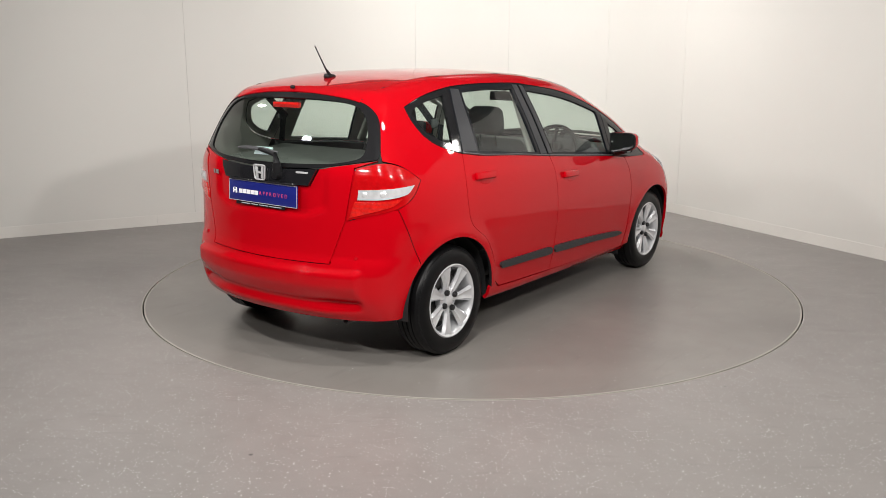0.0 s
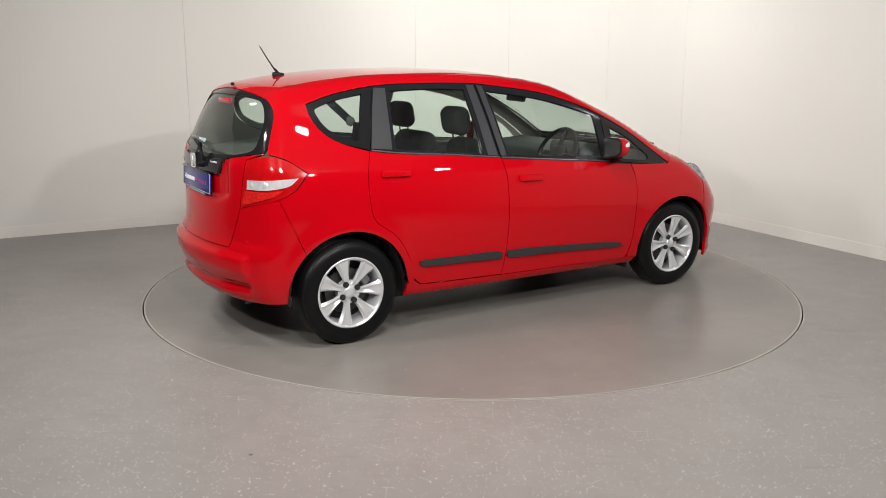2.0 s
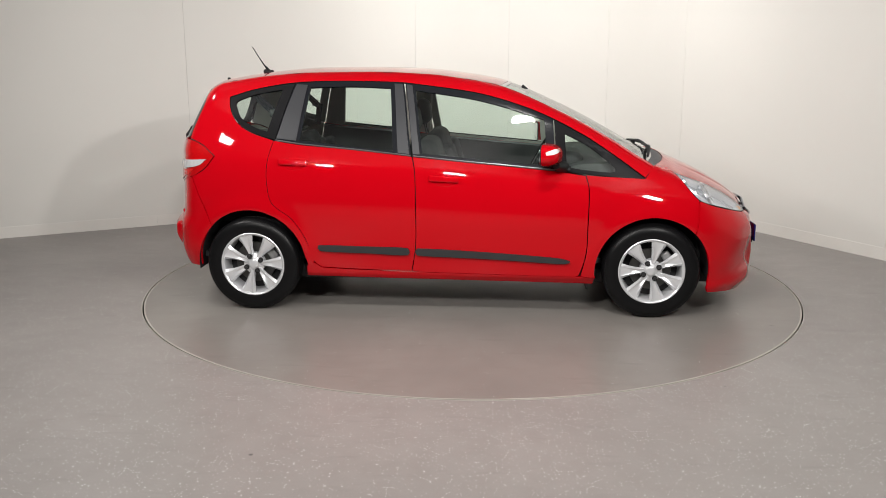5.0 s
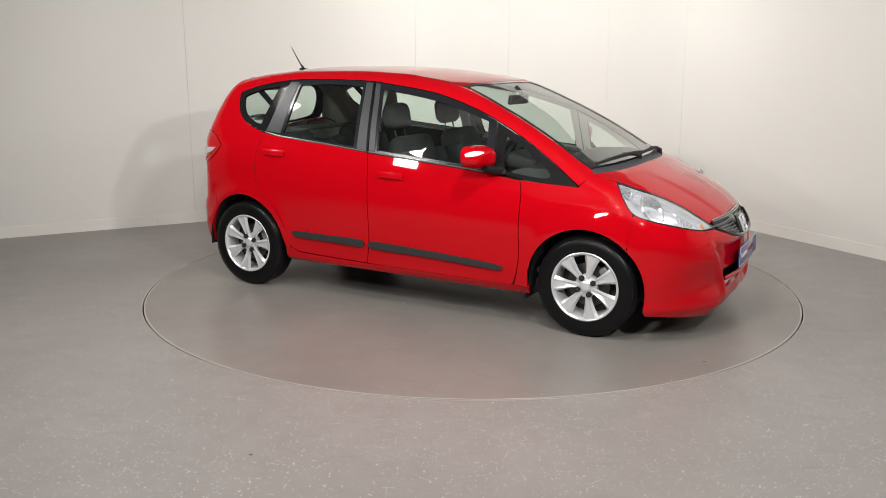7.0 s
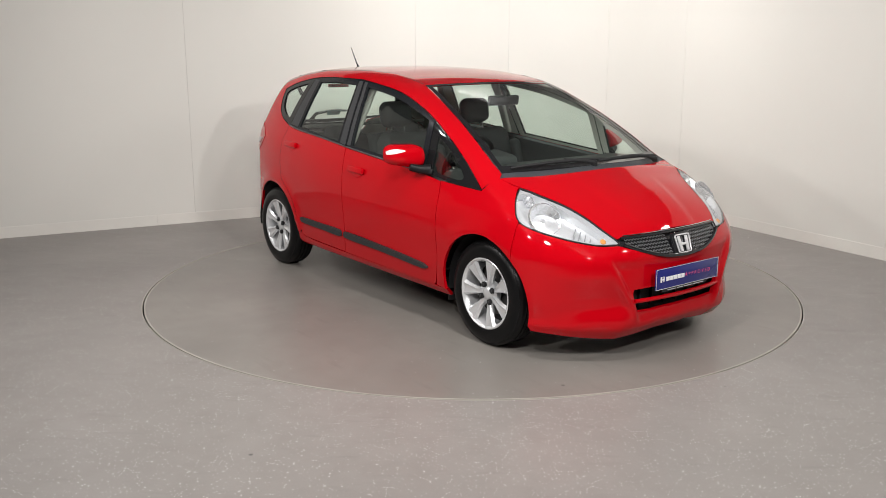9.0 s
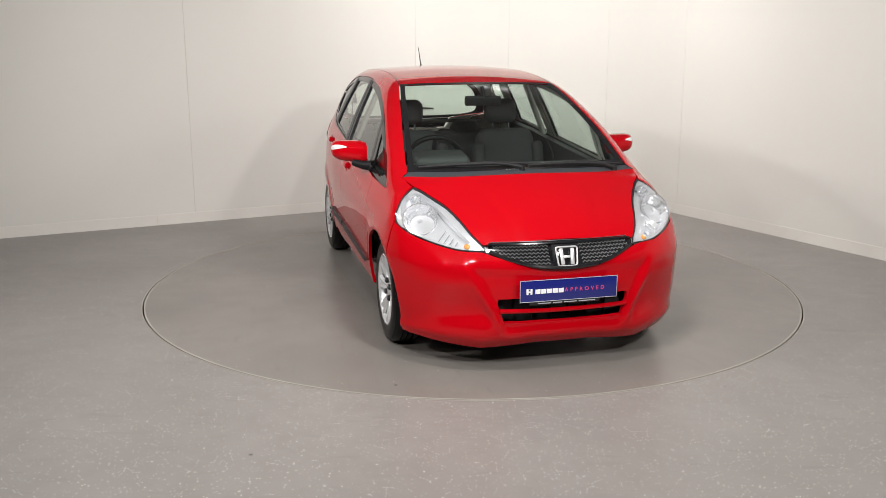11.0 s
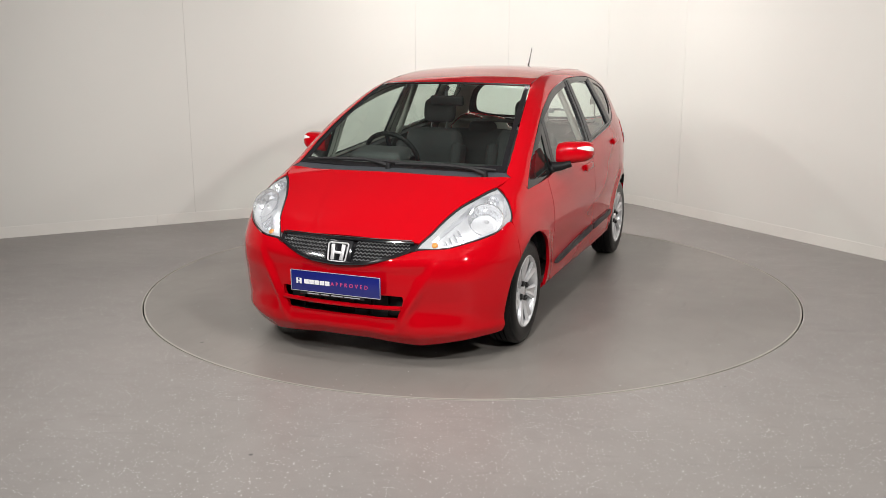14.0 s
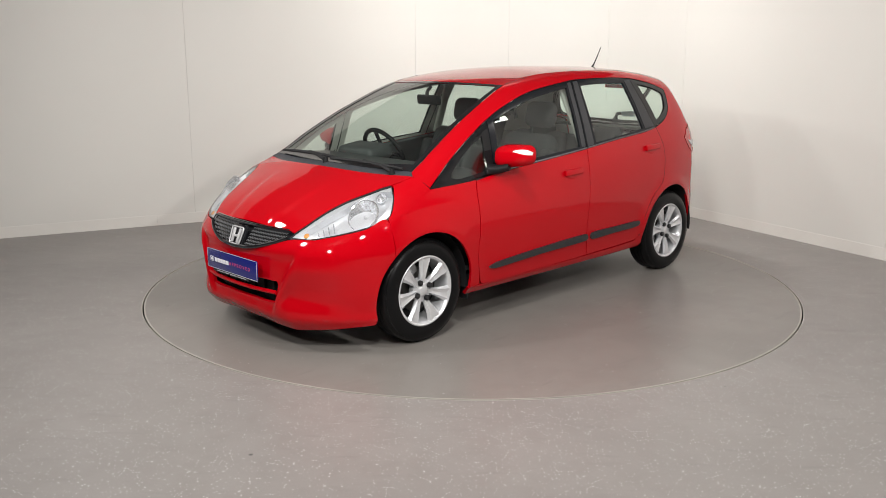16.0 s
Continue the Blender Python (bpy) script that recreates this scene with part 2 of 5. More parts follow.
# ---- body form: one smooth implicit shell, x ahead, y to the left, z up, in metres ----
def curve(xs, ys):
    """A smooth function through a few design points (monotone cubic)."""
    xs, ys = np.array(xs, float), np.array(ys, float)
    h, d = np.diff(xs), np.diff(ys) / np.diff(xs)
    m = np.zeros(len(xs))
    m[0], m[-1] = d[0], d[-1]
    for i in range(1, len(xs) - 1):
        if d[i - 1] * d[i] > 0:
            w1, w2 = 2 * h[i] + h[i - 1], h[i] + 2 * h[i - 1]
            m[i] = (w1 + w2) / (w1 / d[i - 1] + w2 / d[i])

    def f(x):
        x = np.clip(x, xs[0], xs[-1])
        i = np.clip(np.searchsorted(xs, x) - 1, 0, len(xs) - 2)
        t = (x - xs[i]) / h[i]
        return ((1 + 2 * t) * (1 - t) ** 2 * ys[i] + t * (1 - t) ** 2 * h[i] * m[i]
                + t * t * (3 - 2 * t) * ys[i + 1] + t * t * (t - 1) * h[i] * m[i + 1])
    return f


top_line = curve((-1.95, -1.7, -1.55, -1.4, -1.2, -0.9, -0.5, -0.2, 0.1, 0.3, 0.4, 0.6, 0.8, 1.0, 1.2, 1.3, 1.36, 1.45, 1.6, 1.75, 1.86, 2.1),
                 (1.33, 1.405, 1.437, 1.463, 1.490, 1.512, 1.516, 1.505, 1.472, 1.435, 1.403, 1.320, 1.228, 1.123, 1.01, 0.968, 0.955, 0.918, 0.848, 0.765, 0.69, 0.50))
crown = curve((-1.8, -1.2, -0.5, 0.3, 0.8, 1.25, 1.5, 2.0), (0.15, 0.11, 0.10, 0.09, 0.085, 0.10, 0.15, 0.15))
section = curve((0.1, 0.2, 0.35, 0.5, 0.62, 0.68, 0.8, 0.9, 0.98, 1.08, 1.2, 1.4, 1.55),
                (0.785, 0.803, 0.825, 0.839, 0.85, 0.852, 0.845, 0.828, 0.799, 0.758, 0.706, 0.608, 0.545))
plan = curve((-1.9, -1.75, -1.6, -1.4, -1.2, -0.9, -0.5, 0.0, 0.8, 1.2, 1.4, 1.6, 1.75, 2.0), (0.81, 0.868, 0.908, 0.948, 0.972, 0.99, 1, 1, 1.0, 0.994, 0.989, 0.966, 0.925, 0.815))
nose = curve((0.1, 0.16, 0.25, 0.35, 0.45, 0.55, 0.62, 0.68, 0.9), (1.83, 1.90, 1.965, 1.99, 1.99, 1.985, 1.955, 1.92, 1.78))
tail = curve((0.2, 0.3, 0.4, 0.5, 0.56, 0.60, 0.75, 0.9, 1.0, 1.15, 1.3, 1.42, 1.5), (-1.80, -1.865, -1.888, -1.888, -1.878, -1.862, -1.85, -1.845, -1.84, -1.785, -1.705, -1.625, -1.56))
HUBS = ((1.2475, 0.292), (-1.2475, 0.302))


def smax(a, b, k):
    h = np.maximum(k - np.abs(a - b), 0) / k
    return np.maximum(a, b) + h * h * k / 4


def half_width(x, z):
    wedge = np.where(x > -0.23, 0.098, 0.05) * (x + 0.23) * np.clip(1 - (z - 1) / 0.4, 0, 1) * np.clip((z - 0.45) / 0.35, 0, 1)
    w = plan(x) * section(z + wedge) + 0.008 * np.clip((x - 0.05) / 0.5, 0, 1) * np.clip((z - 0.9) / 0.25, 0, 1)
    w = w + 0.012 * np.clip((x - 1.0) / 0.3, 0, 1) * np.clip((0.45 - z) / 0.2, 0, 1)
    w = w - 0.035 * np.clip((0.252 - z) / 0.05, 0, 1) * np.clip((1.1 - np.abs(x)) / 0.1, 0, 1)
    for hx, hz in HUBS:
        r = np.hypot(x - hx, z - hz)
        w = w + (0.011 if hx > 0 else 0.016) * np.exp(-((r - 0.36) / 0.058) ** 2) * np.clip((z - 0.2) / 0.2, 0, 1)
    return w


def shell(p):
    """Below 0 inside the car's outer form."""
    x, y, z = p[..., 0], np.abs(p[..., 1]), p[..., 2]
    f = smax(z - top_line(x) + crown(x) * y * y, y - half_width(x, z), 0.09)
    f = smax(f, x - nose(z) + 0.24 * y * y + 0.42 * y ** 4, 0.10)
    return smax(f, tail(z) + (0.25 + 0.05 * np.clip((z - 1.0) / 0.3, 0, 1)) * y * y + 0.17 * y ** 4 - x, 0.07)


def outward(p):
    e = 0.004
    g = np.stack([shell(p + e * np.eye(3)[i]) - shell(p - e * np.eye(3)[i]) for i in range(3)], -1)
    return g / np.linalg.norm(g, axis=-1, keepdims=True)


def cast(o, d):
    lo, hi = np.zeros(len(o)), np.full(len(o), 2.2)
    for _ in range(30):
        mid = (lo + hi) / 2
        inside = shell(o + d * mid[:, None]) < 0
        lo, hi = np.where(inside, mid, lo), np.where(inside, hi, mid)
    return o + d * lo[:, None]


def side_map(q):
    """(x, w) on the flank at -y: level rays up to 1.15 m, above that a fan through (0.6, w)."""
    x, w = q[:, 0], q[:, 1]
    o = np.stack([x, 0 * x, np.minimum(w, 1.15)], 1)
    d = np.stack([0 * x, 0 * x - 0.6, np.maximum(w - 1.15, 0)], 1)
    return cast(o, d / np.linalg.norm(d, axis=1, keepdims=True))


def top_map(q):
    o = np.stack([q[:, 0], q[:, 1], 0 * q[:, 0] + 0.45], 1)
    return cast(o, np.tile((0.0, 0.0, 1.0), (len(q), 1)))


def end_map(sign):
    """(a, z): a is the angle round the upright axis at x = sign, times 0.9 m; a > 0 towards +y."""
    def f(q):
        a = q[:, 0] / 0.9
        o = np.stack([0 * a + sign, 0 * a, q[:, 1]], 1)
        return cast(o, np.stack([sign * np.cos(a), np.sin(a), 0 * a], 1))
    return f


def side_of(p):
    return (p[0], p[2] if p[2] < 1.15 else 1.15 + 0.6 * (p[2] - 1.15) / abs(p[1]))


def end_of(p, sign):
    return (0.9 * math.atan2(p[1], sign * p[0] - 1.0), p[2])
# ---- the bay: floor, turntable, walls, ceiling ----
CORNER = Vector((1.24, 4.305, 0))
ALONG_L = Vector((math.cos(radians(28.6)), math.sin(radians(28.6)), 0))
ALONG_R = Vector((math.cos(radians(-60.2)), math.sin(radians(-60.2)), 0))
ROUND = 1.3
ARC = ROUND * math.pi / 2


def wall_at(s, inset=0.0):
    """The wall's foot at s metres along it; 0 is where the left wall meets the rounded corner."""
    if s < 0:
        p, n = CORNER + ALONG_L * (s - ROUND), Vector((ALONG_L.y, -ALONG_L.x, 0))
    elif s > ARC:
        p, n = CORNER + ALONG_R * (ROUND + s - ARC), Vector((ALONG_R.y, -ALONG_R.x, 0))
    else:
        k = s / ARC
        a, b, c = CORNER - ALONG_L * ROUND, CORNER, CORNER + ALONG_R * ROUND
        mid = (a + c) / 2 + (b - (a + c) / 2) * 0.414
        w0, w1, w2 = (1 - k) ** 2, 2 * k * (1 - k) * 0.7071, k * k
        p = (a * w0 + b * w1 + c * w2) / (w0 + w1 + w2)
        ta = ALONG_L.lerp(ALONG_R, k).normalized()
        n = Vector((ta.y, -ta.x, 0))
    return p + n * inset


def wall_strip(name, s0, s1, z0, z1, mat, front, back, parent=None, label=""):
    n = max(2, int(abs(s1 - s0) / 0.08)) if (s1 > -0.1 and s0 < ARC + 0.1) else 2
    ss = [s0 + (s1 - s0) * i / (n - 1) for i in range(n)]
    bm = bmesh.new()
    rows = [[bm.verts.new((*wall_at(s, f).xy, z)) for s in ss] for f, z in ((front, z0), (front, z1), (back, z1), (back, z0))]
    for a, b in zip(rows, rows[1:] + rows[:1]):
        for i in range(n - 1):
            bm.faces.new((a[i], a[i + 1], b[i + 1], b[i]))
    bm.faces.new([r[0] for r in rows]), bm.faces.new([r[-1] for r in rows][::-1])
    return part(name, bm, mat, parent, label)


SEAMS = (-9.5, -7.9, -5.5, -3.14, -0.775, 0.36, 1.422, 2.488, 4.85, 7.25, 9.65, 12.6)
wall_back = tagged(new("wall_back"), label="off-white panelled wall with a rounded corner behind the car", category="wall", kind="structure")
for a, b in zip(SEAMS, SEAMS[1:]):
    wall_strip("wall_panel", a + 0.0012, b - 0.0012, 0.06, CEILING, M_WALL, 0.0, -0.04, wall_back)
wall_strip("backing", SEAMS[0], SEAMS[-1], 0.0, CEILING, M_JOINT, -0.004, -0.14, wall_back, "grey joint filler behind the wall boards")
baseboard = tagged(new("baseboard"), label="off-white coved vinyl skirting along the wall's foot", category="skirting", kind="structure")
SKIRT = (-9.5, -6.5, -3.497, -0.5, 2.15, 5.1, 8.9, 12.6)
for a, b in zip(SKIRT, SKIRT[1:]):
    wall_strip("skirting_length", a + 0.0012, b - 0.0012, 0.0, 0.10, M_SKIRT, 0.004, -0.001, baseboard)

far_l, far_r = wall_at(SEAMS[0]), wall_at(SEAMS[-1])
front_corner = far_l + (far_r - wall_at(ARC))
# two unseen walls, added to close the bay and keep the paint's reflections dark
for name, p, q in (("wall_left", far_l, front_corner), ("wall_front", front_corner, far_r)):
    d = (q - p).normalized()
    n = Vector((d.y, -d.x, 0)) * 0.1
    bm = bmesh.new()
    low = [bm.verts.new((*v.xy, 0)) for v in (p, q, q + n, p + n)]
    high = [bm.verts.new((*v.xy, CEILING)) for v in (p, q, q + n, p + n)]
    bm.faces.new(low), bm.faces.new(high)
    for i in range(4):
        bm.faces.new((low[i], low[(i + 1) % 4], high[(i + 1) % 4], high[i]))
    tagged(part(name, bm, M_CEIL, None, smooth=False), label="unseen dark wall added to close the photo bay", category="wall", kind="structure")

room = [wall_at(s, -0.02) for s in [SEAMS[0]] + [i * ARC / 12 for i in range(13)] + [SEAMS[-1]]] + [front_corner]
bm = bmesh.new()
bm.faces.new([bm.verts.new((*p.xy, CEILING)) for p in room])
top = bmesh.ops.extrude_face_region(bm, geom=bm.faces[:])
bmesh.ops.translate(bm, vec=(0, 0, 0.1), verts=[v for v in top["geom"] if isinstance(v, bmesh.types.BMVert)])
tagged(part("ceiling", bm, M_TOP, None, smooth=False), label="grey ceiling board over the photo bay", category="ceiling", kind="structure")

# floor sheet with a round opening for the turntable
SEG = 160
bm = bmesh.new()
outer = []
for i in range(SEG):
    a = 2 * math.pi * i / SEG
    d = Vector((math.cos(a), math.sin(a), 0))
    far = 99.0
    for p, q in zip(room, room[1:] + room[:1]):
        e = q - p
        den = d.x * e.y - d.y * e.x
        if abs(den) > 1e-9:
            t, u = (p.x * e.y - p.y * e.x) / den, (p.x * d.y - p.y * d.x) / den
            if t > 0 and -1e-6 <= u <= 1 + 1e-6:
                far = min(far, t)
    outer.append(d * far)
rings = [[bm.verts.new((r * math.cos(2 * math.pi * i / SEG), r * math.sin(2 * math.pi * i / SEG), z)) for i in range(SEG)]
         for r, z in ((TABLE_R + 0.011, -0.15), (TABLE_R + 0.011, 0.0))]
rings.append([bm.verts.new(p) for p in outer])
for a, b in zip(rings, rings[1:]):
    for i in range(SEG):
        bm.faces.new((a[i], a[(i + 1) % SEG], b[(i + 1) % SEG], b[i]))
tagged(part("floor", bm, M_FLOOR, None, smooth=False), label="grey safety vinyl floor with pale flakes", category="floor", kind="structure")
bm = lathe([(0.01, -0.16), (TABLE_R + 0.05, -0.16), (TABLE_R + 0.05, -0.152), (0.01, -0.152)], SEG, "Z")
tagged(part("pit_bottom", bm, M_PIT, None, smooth=False), label="dark pit under the turntable", category="pit", kind="structure")

tagged(part("pit_edging", lathe([(TABLE_R + 0.0065, -0.03), (TABLE_R + 0.0108, -0.03), (TABLE_R + 0.0108, 0.0012), (TABLE_R + 0.0075, 0.0012), (TABLE_R + 0.0065, 0.0004)], SEG, "Z", close=True), M_EDGE, None), label="thin pale metal edging round the turntable's pit", category="edging", kind="structure")
turntable = tagged(new("turntable"), label="round grey turntable set flush in the floor", category="turntable")
part("deck", lathe([(0.001, -0.04), (TABLE_R - 0.012, -0.04), (TABLE_R - 0.012, 0.0), (0.001, 0.0)], SEG, "Z"), M_TABLE, turntable)
part("rim", lathe([(TABLE_R - 0.0115, -0.04), (TABLE_R - 0.003, -0.04), (TABLE_R - 0.003, 0.001), (TABLE_R - 0.005, 0.0015), (TABLE_R - 0.0115, 0.001)], SEG, "Z", close=True), M_EDGE, turntable, "thin pale metal edging")
# ---- panels cut from the body form ----
from mathutils.geometry import delaunay_2d_cdt


def outline(ctrl, step=0.02):
    """A closed outline through control points; a third entry 1 marks a sharp corner."""
    n = len(ctrl)
    p = np.array([c[:2] for c in ctrl], float)
    sharp = [len(c) > 2 and c[2] == 1 for c in ctrl]
    out = []
    for i in range(n):
        j = (i + 1) % n
        a, b = p[i], p[j]
        ta = (b - a) if sharp[i] else (b - p[i - 1]) / 2
        tb = (b - a) if sharp[j] else (p[(j + 1) % n] - a) / 2
        length = np.linalg.norm(b - a)
        ta *= min(1, 1.2 * length / (np.linalg.norm(ta) + 1e-9))
        tb *= min(1, 1.2 * length / (np.linalg.norm(tb) + 1e-9))
        k = max(1, int(math.ceil(length / step)))
        for t in np.arange(k) / k:
            out.append((1 + 2 * t) * (1 - t) ** 2 * a + t * (1 - t) ** 2 * ta + t * t * (3 - 2 * t) * b + t * t * (t - 1) * tb)
    out = np.array(out)
    area = np.sum(out[:, 0] * np.roll(out[:, 1], -1) - out[:, 1] * np.roll(out[:, 0], -1))
    return out if area > 0 else out[::-1]


def shrink(loop, d):
    t = np.roll(loop, -1, 0) - np.roll(loop, 1, 0)
    t /= np.linalg.norm(t, axis=1, keepdims=True) + 1e-12
    return loop + d * np.stack([-t[:, 1], t[:, 0]], 1)


def within(loop, q):
    a, b = loop, np.roll(loop, -1, 0)
    cond = (a[None, :, 1] > q[:, None, 1]) != (b[None, :, 1] > q[:, None, 1])
    dy = b[:, 1] - a[:, 1]
    dy = np.where(np.abs(dy) < 1e-12, 1e-12, dy)
    xi = a[None, :, 0] + (q[:, None, 1] - a[None, :, 1]) * ((b[:, 0] - a[:, 0]) / dy)[None]
    return (np.sum(cond & (q[:, None, 0] < xi), 1) % 2) == 1


def fill(loops, step):
    """Triangles inside the first loop and outside the others."""
    pts, edges = [], []
    for lp in loops:
        k = len(pts)
        pts += [tuple(v) for v in lp]
        edges += [(k + i, k + (i + 1) % len(lp)) for i in range(len(lp))]
    rim = np.array(pts)
    lo, hi = loops[0].min(0), loops[0].max(0)
    g = np.array([(x + (0.5 * step if r % 2 else 0), y) for r, y in enumerate(np.arange(lo[1], hi[1], step * 0.866)) for x in np.arange(lo[0], hi[0], step)])
    if len(g):
        keep = within(loops[0], g)
        for lp in loops[1:]:
            keep &= ~within(lp, g)
        g = g[keep]
    if len(g):
        near = np.array([np.min(np.sum((rim - q) ** 2, 1)) for q in g])
        g = g[near > (0.55 * step) ** 2]
        pts += [tuple(v) for v in g]
    vs, _, fs, _, _, _ = delaunay_2d_cdt([Vector(p) for p in pts], edges, [], 0, 1e-7)
    q = np.array([tuple(v) for v in vs])
    fs = np.array([f for f in fs if len(f) == 3])
    c = q[fs].mean(1)
    keep = within(loops[0], c)
    for lp in loops[1:]:
        keep &= ~within(lp, c)
    return q, fs[keep]


def panel(name, fn, ctrl, mat, parent, holes=(), step=0.03, off=0.0, thick=0.018, inner=None, gap=0.001, label="", flip=False, fine=0.02, relief=None, edge=0):
    """A sheet cut to an outline and laid on the body form, with its edges folded in. flip: mirrored to the other flank."""
    loops = [shrink(outline(ctrl, fine), gap)] + [outline(h, fine) for h in holes]
    q, tri = fill(loops, step)
    p = fn(q)
    n = outward(p)
    d = off if relief is None else off + relief(p)
    p = p + n * (d if np.isscalar(d) else d[:, None])
    back = p - n * thick
    if flip:
        p, n, back = (v * np.array((1, -1, 1)) for v in (p, n, back))
    nn = np.cross(p[tri[:, 1]] - p[tri[:, 0]], p[tri[:, 2]] - p[tri[:, 0]])
    turned = np.sum(nn * n[tri[:, 0]], 1) < 0
    tri[turned] = tri[turned][:, ::-1]
    count = {}
    for f in tri:
        for a, b in ((f[0], f[1]), (f[1], f[2]), (f[2], f[0])):
            count[(a, b)] = 1
    rim = [e for e in count if (e[1], e[0]) not in count]
    k = len(p)
    if thick == 0:
        return mesh_object(name, p, [tuple(f) for f in tri], [mat], parent, label, True, None, n)
    verts = [p, back]
    faces = [tuple(f) for f in tri] + [tuple(k + f[::-1]) for f in tri]
    idx = [0] * len(tri) + [1 if inner else 0] * len(tri)
    extra, base = [], 2 * k
    for a, b in rim:
        extra += [p[a], p[b], back[b], back[a]]
        faces.append((base + 1, base, base + 3, base + 2))
        idx.append(edge)
        base += 4
    verts = np.concatenate(verts + ([np.array(extra)] if extra else []))
    normals = n if relief is None else None
    if normals is not None:
        normals = np.concatenate([n, -n, np.zeros((len(extra), 3))])
    return mesh_object(name, verts, faces, [mat, inner, M_UNDER] if inner else [mat], parent, label, True, idx, normals)


front_map, rear_map = end_map(1), end_map(-1)


def F3(*pts):
    return [(*end_of(p[:3], 1), *p[3:]) for p in pts]


def R3(*pts):
    return [(*end_of(p[:3], -1), *p[3:]) for p in pts]


def S3(*pts):
    return [(*side_of(p[:3]), *p[3:]) for p in pts]


def E_side(pts, sign=1):
    """Points (x, w) of the flank as points of an end's map."""
    return [end_of(tuple(p), sign) for p in side_map(np.array(pts, float))]


def E_top(pts, sign=1):
    return [end_of(tuple(p), sign) for p in top_map(np.array(pts, float))]


def both(pts):
    """An outline given for y <= 0, from the middle line round to the middle line, closed by its mirror image."""
    return list(pts) + [(-p[0], *p[1:]) for p in reversed(pts) if abs(p[0]) > 1e-6]


def both_y(pts):
    return list(pts) + [(p[0], -p[1], *p[2:]) for p in reversed(pts) if abs(p[1]) > 1e-6]


def arc(cx, cz, r, a0, a1, n):
    return [(cx + r * math.cos(radians(a0 + (a1 - a0) * i / (n - 1))), cz + r * math.sin(radians(a0 + (a1 - a0) * i / (n - 1)))) for i in range(n)]


def corners(loop, *which):
    return [(*p[:2], 1) if i in which or i - len(loop) in which else p for i, p in enumerate(loop)]


# ---- the car ----
car = tagged(new("car"), label="small glossy red five-door hatchback parked on the turntable", category="car")
ARCH = 0.349
FX, FZ = HUBS[0]
RX, RZ = HUBS[1]

# shared lines
rail_y = curve((-1.6, -1.42, -1.0, -0.4, 0.1, 0.30, 0.45, 0.7, 1.0, 1.225), (0.468, 0.48, 0.50, 0.51, 0.512, 0.522, 0.548, 0.588, 0.632, 0.665))


def rail(x0, x1, n, inset):
    """The line along the roof's edge and the windscreen's side, on the -y side."""
    return [(float(v), -float(rail_y(v)) + inset) for v in np.linspace(x0, x1, n)]


SCREEN_EDGE = rail(1.225, 0.30, 12, 0.0)
ROOF_SEAM = rail(0.24, -1.42, 14, 0.0)
edge3 = top_map(np.array(SCREEN_EDGE + ROOF_SEAM))
EDGE_W = S3(*[tuple(p) for p in edge3])
DLO_TOP = [(-1.403, 1.335, 1), (-1.225, 1.392), (-0.985, 1.436), (-0.717, 1.447), (-0.335, 1.438), (-0.195, 1.42), (0.161, 1.362), (0.448, 1.278), (0.64, 1.205), (0.816, 1.122), (1.0, 1.005), (1.185, 0.875, 1)]
DLO_LOW = [(1.165, 0.862), (0.936, 0.882), (0.64, 0.918), (0.109, 0.964), (-0.23, 0.996), (-0.59, 1.033), (-0.923, 1.06), (-1.091, 1.083), (-1.243, 1.125), (-1.345, 1.185), (-1.392, 1.26)]
BELT = curve([p[0] for p in DLO_LOW[7:0:-1]], [p[1] for p in DLO_LOW[7:0:-1]])
REAR_DOOR_EDGE = [(-1.093, 1.078, 1), (-1.126, 0.95), (-1.129, 0.82), (-1.098, 0.696), (-0.976, 0.601), (-0.895, 0.476), (-0.845, 0.33), (-0.80, 0.292, 1)]

BONNET_EDGE = [(1.245, -0.70), (1.30, -0.685), (1.365, -0.663)]
LAMP_TOP = [(1.367, -0.661), (1.425, -0.616), (1.584, -0.528), (1.768, -0.460), (1.845, -0.413)]

# centre panels
def framed(front, side, back):
    """An outline given by its front, side and back lines for y <= 0, with corners between them."""
    half = front + [(*side[0], 1)] + side[1:-1] + [(*side[-1], 1)] + back
    return both_y(half)


panel("roof", top_map, framed([(0.345, 0), (0.335, -0.25)], rail(0.303, -1.585, 18, 0.002), [(-1.605, -0.25), (-1.61, 0)]), M_RED, car, inner=M_TRIM, step=0.035, label="glossy red roof panel")
BONNET = corners(both_y([(1.375, 0), (1.35, -0.35), *BONNET_EDGE, *LAMP_TOP[1:], (1.868, -0.2), (1.872, 0)]), 2, 4, 8, 12, 16, 18)
LAMP_LINE = sorted(tuple(v) for v in outline(BONNET, 0.03) if 1.385 < v[0] < 1.846 and v[1] < -0.41)
def bonnet_relief(p):
    """Two soft creases run forward and inwards to the grille."""
    x, y = p[:, 0], np.abs(p[:, 1])
    edge = 0.30 - 0.22 * (x - 1.45)
    t = np.clip((edge + 0.02 - y) / 0.05, 0, 1)
    return 0.006 * t * t * (3 - 2 * t) * np.clip((x - 1.42) / 0.2, 0, 1)


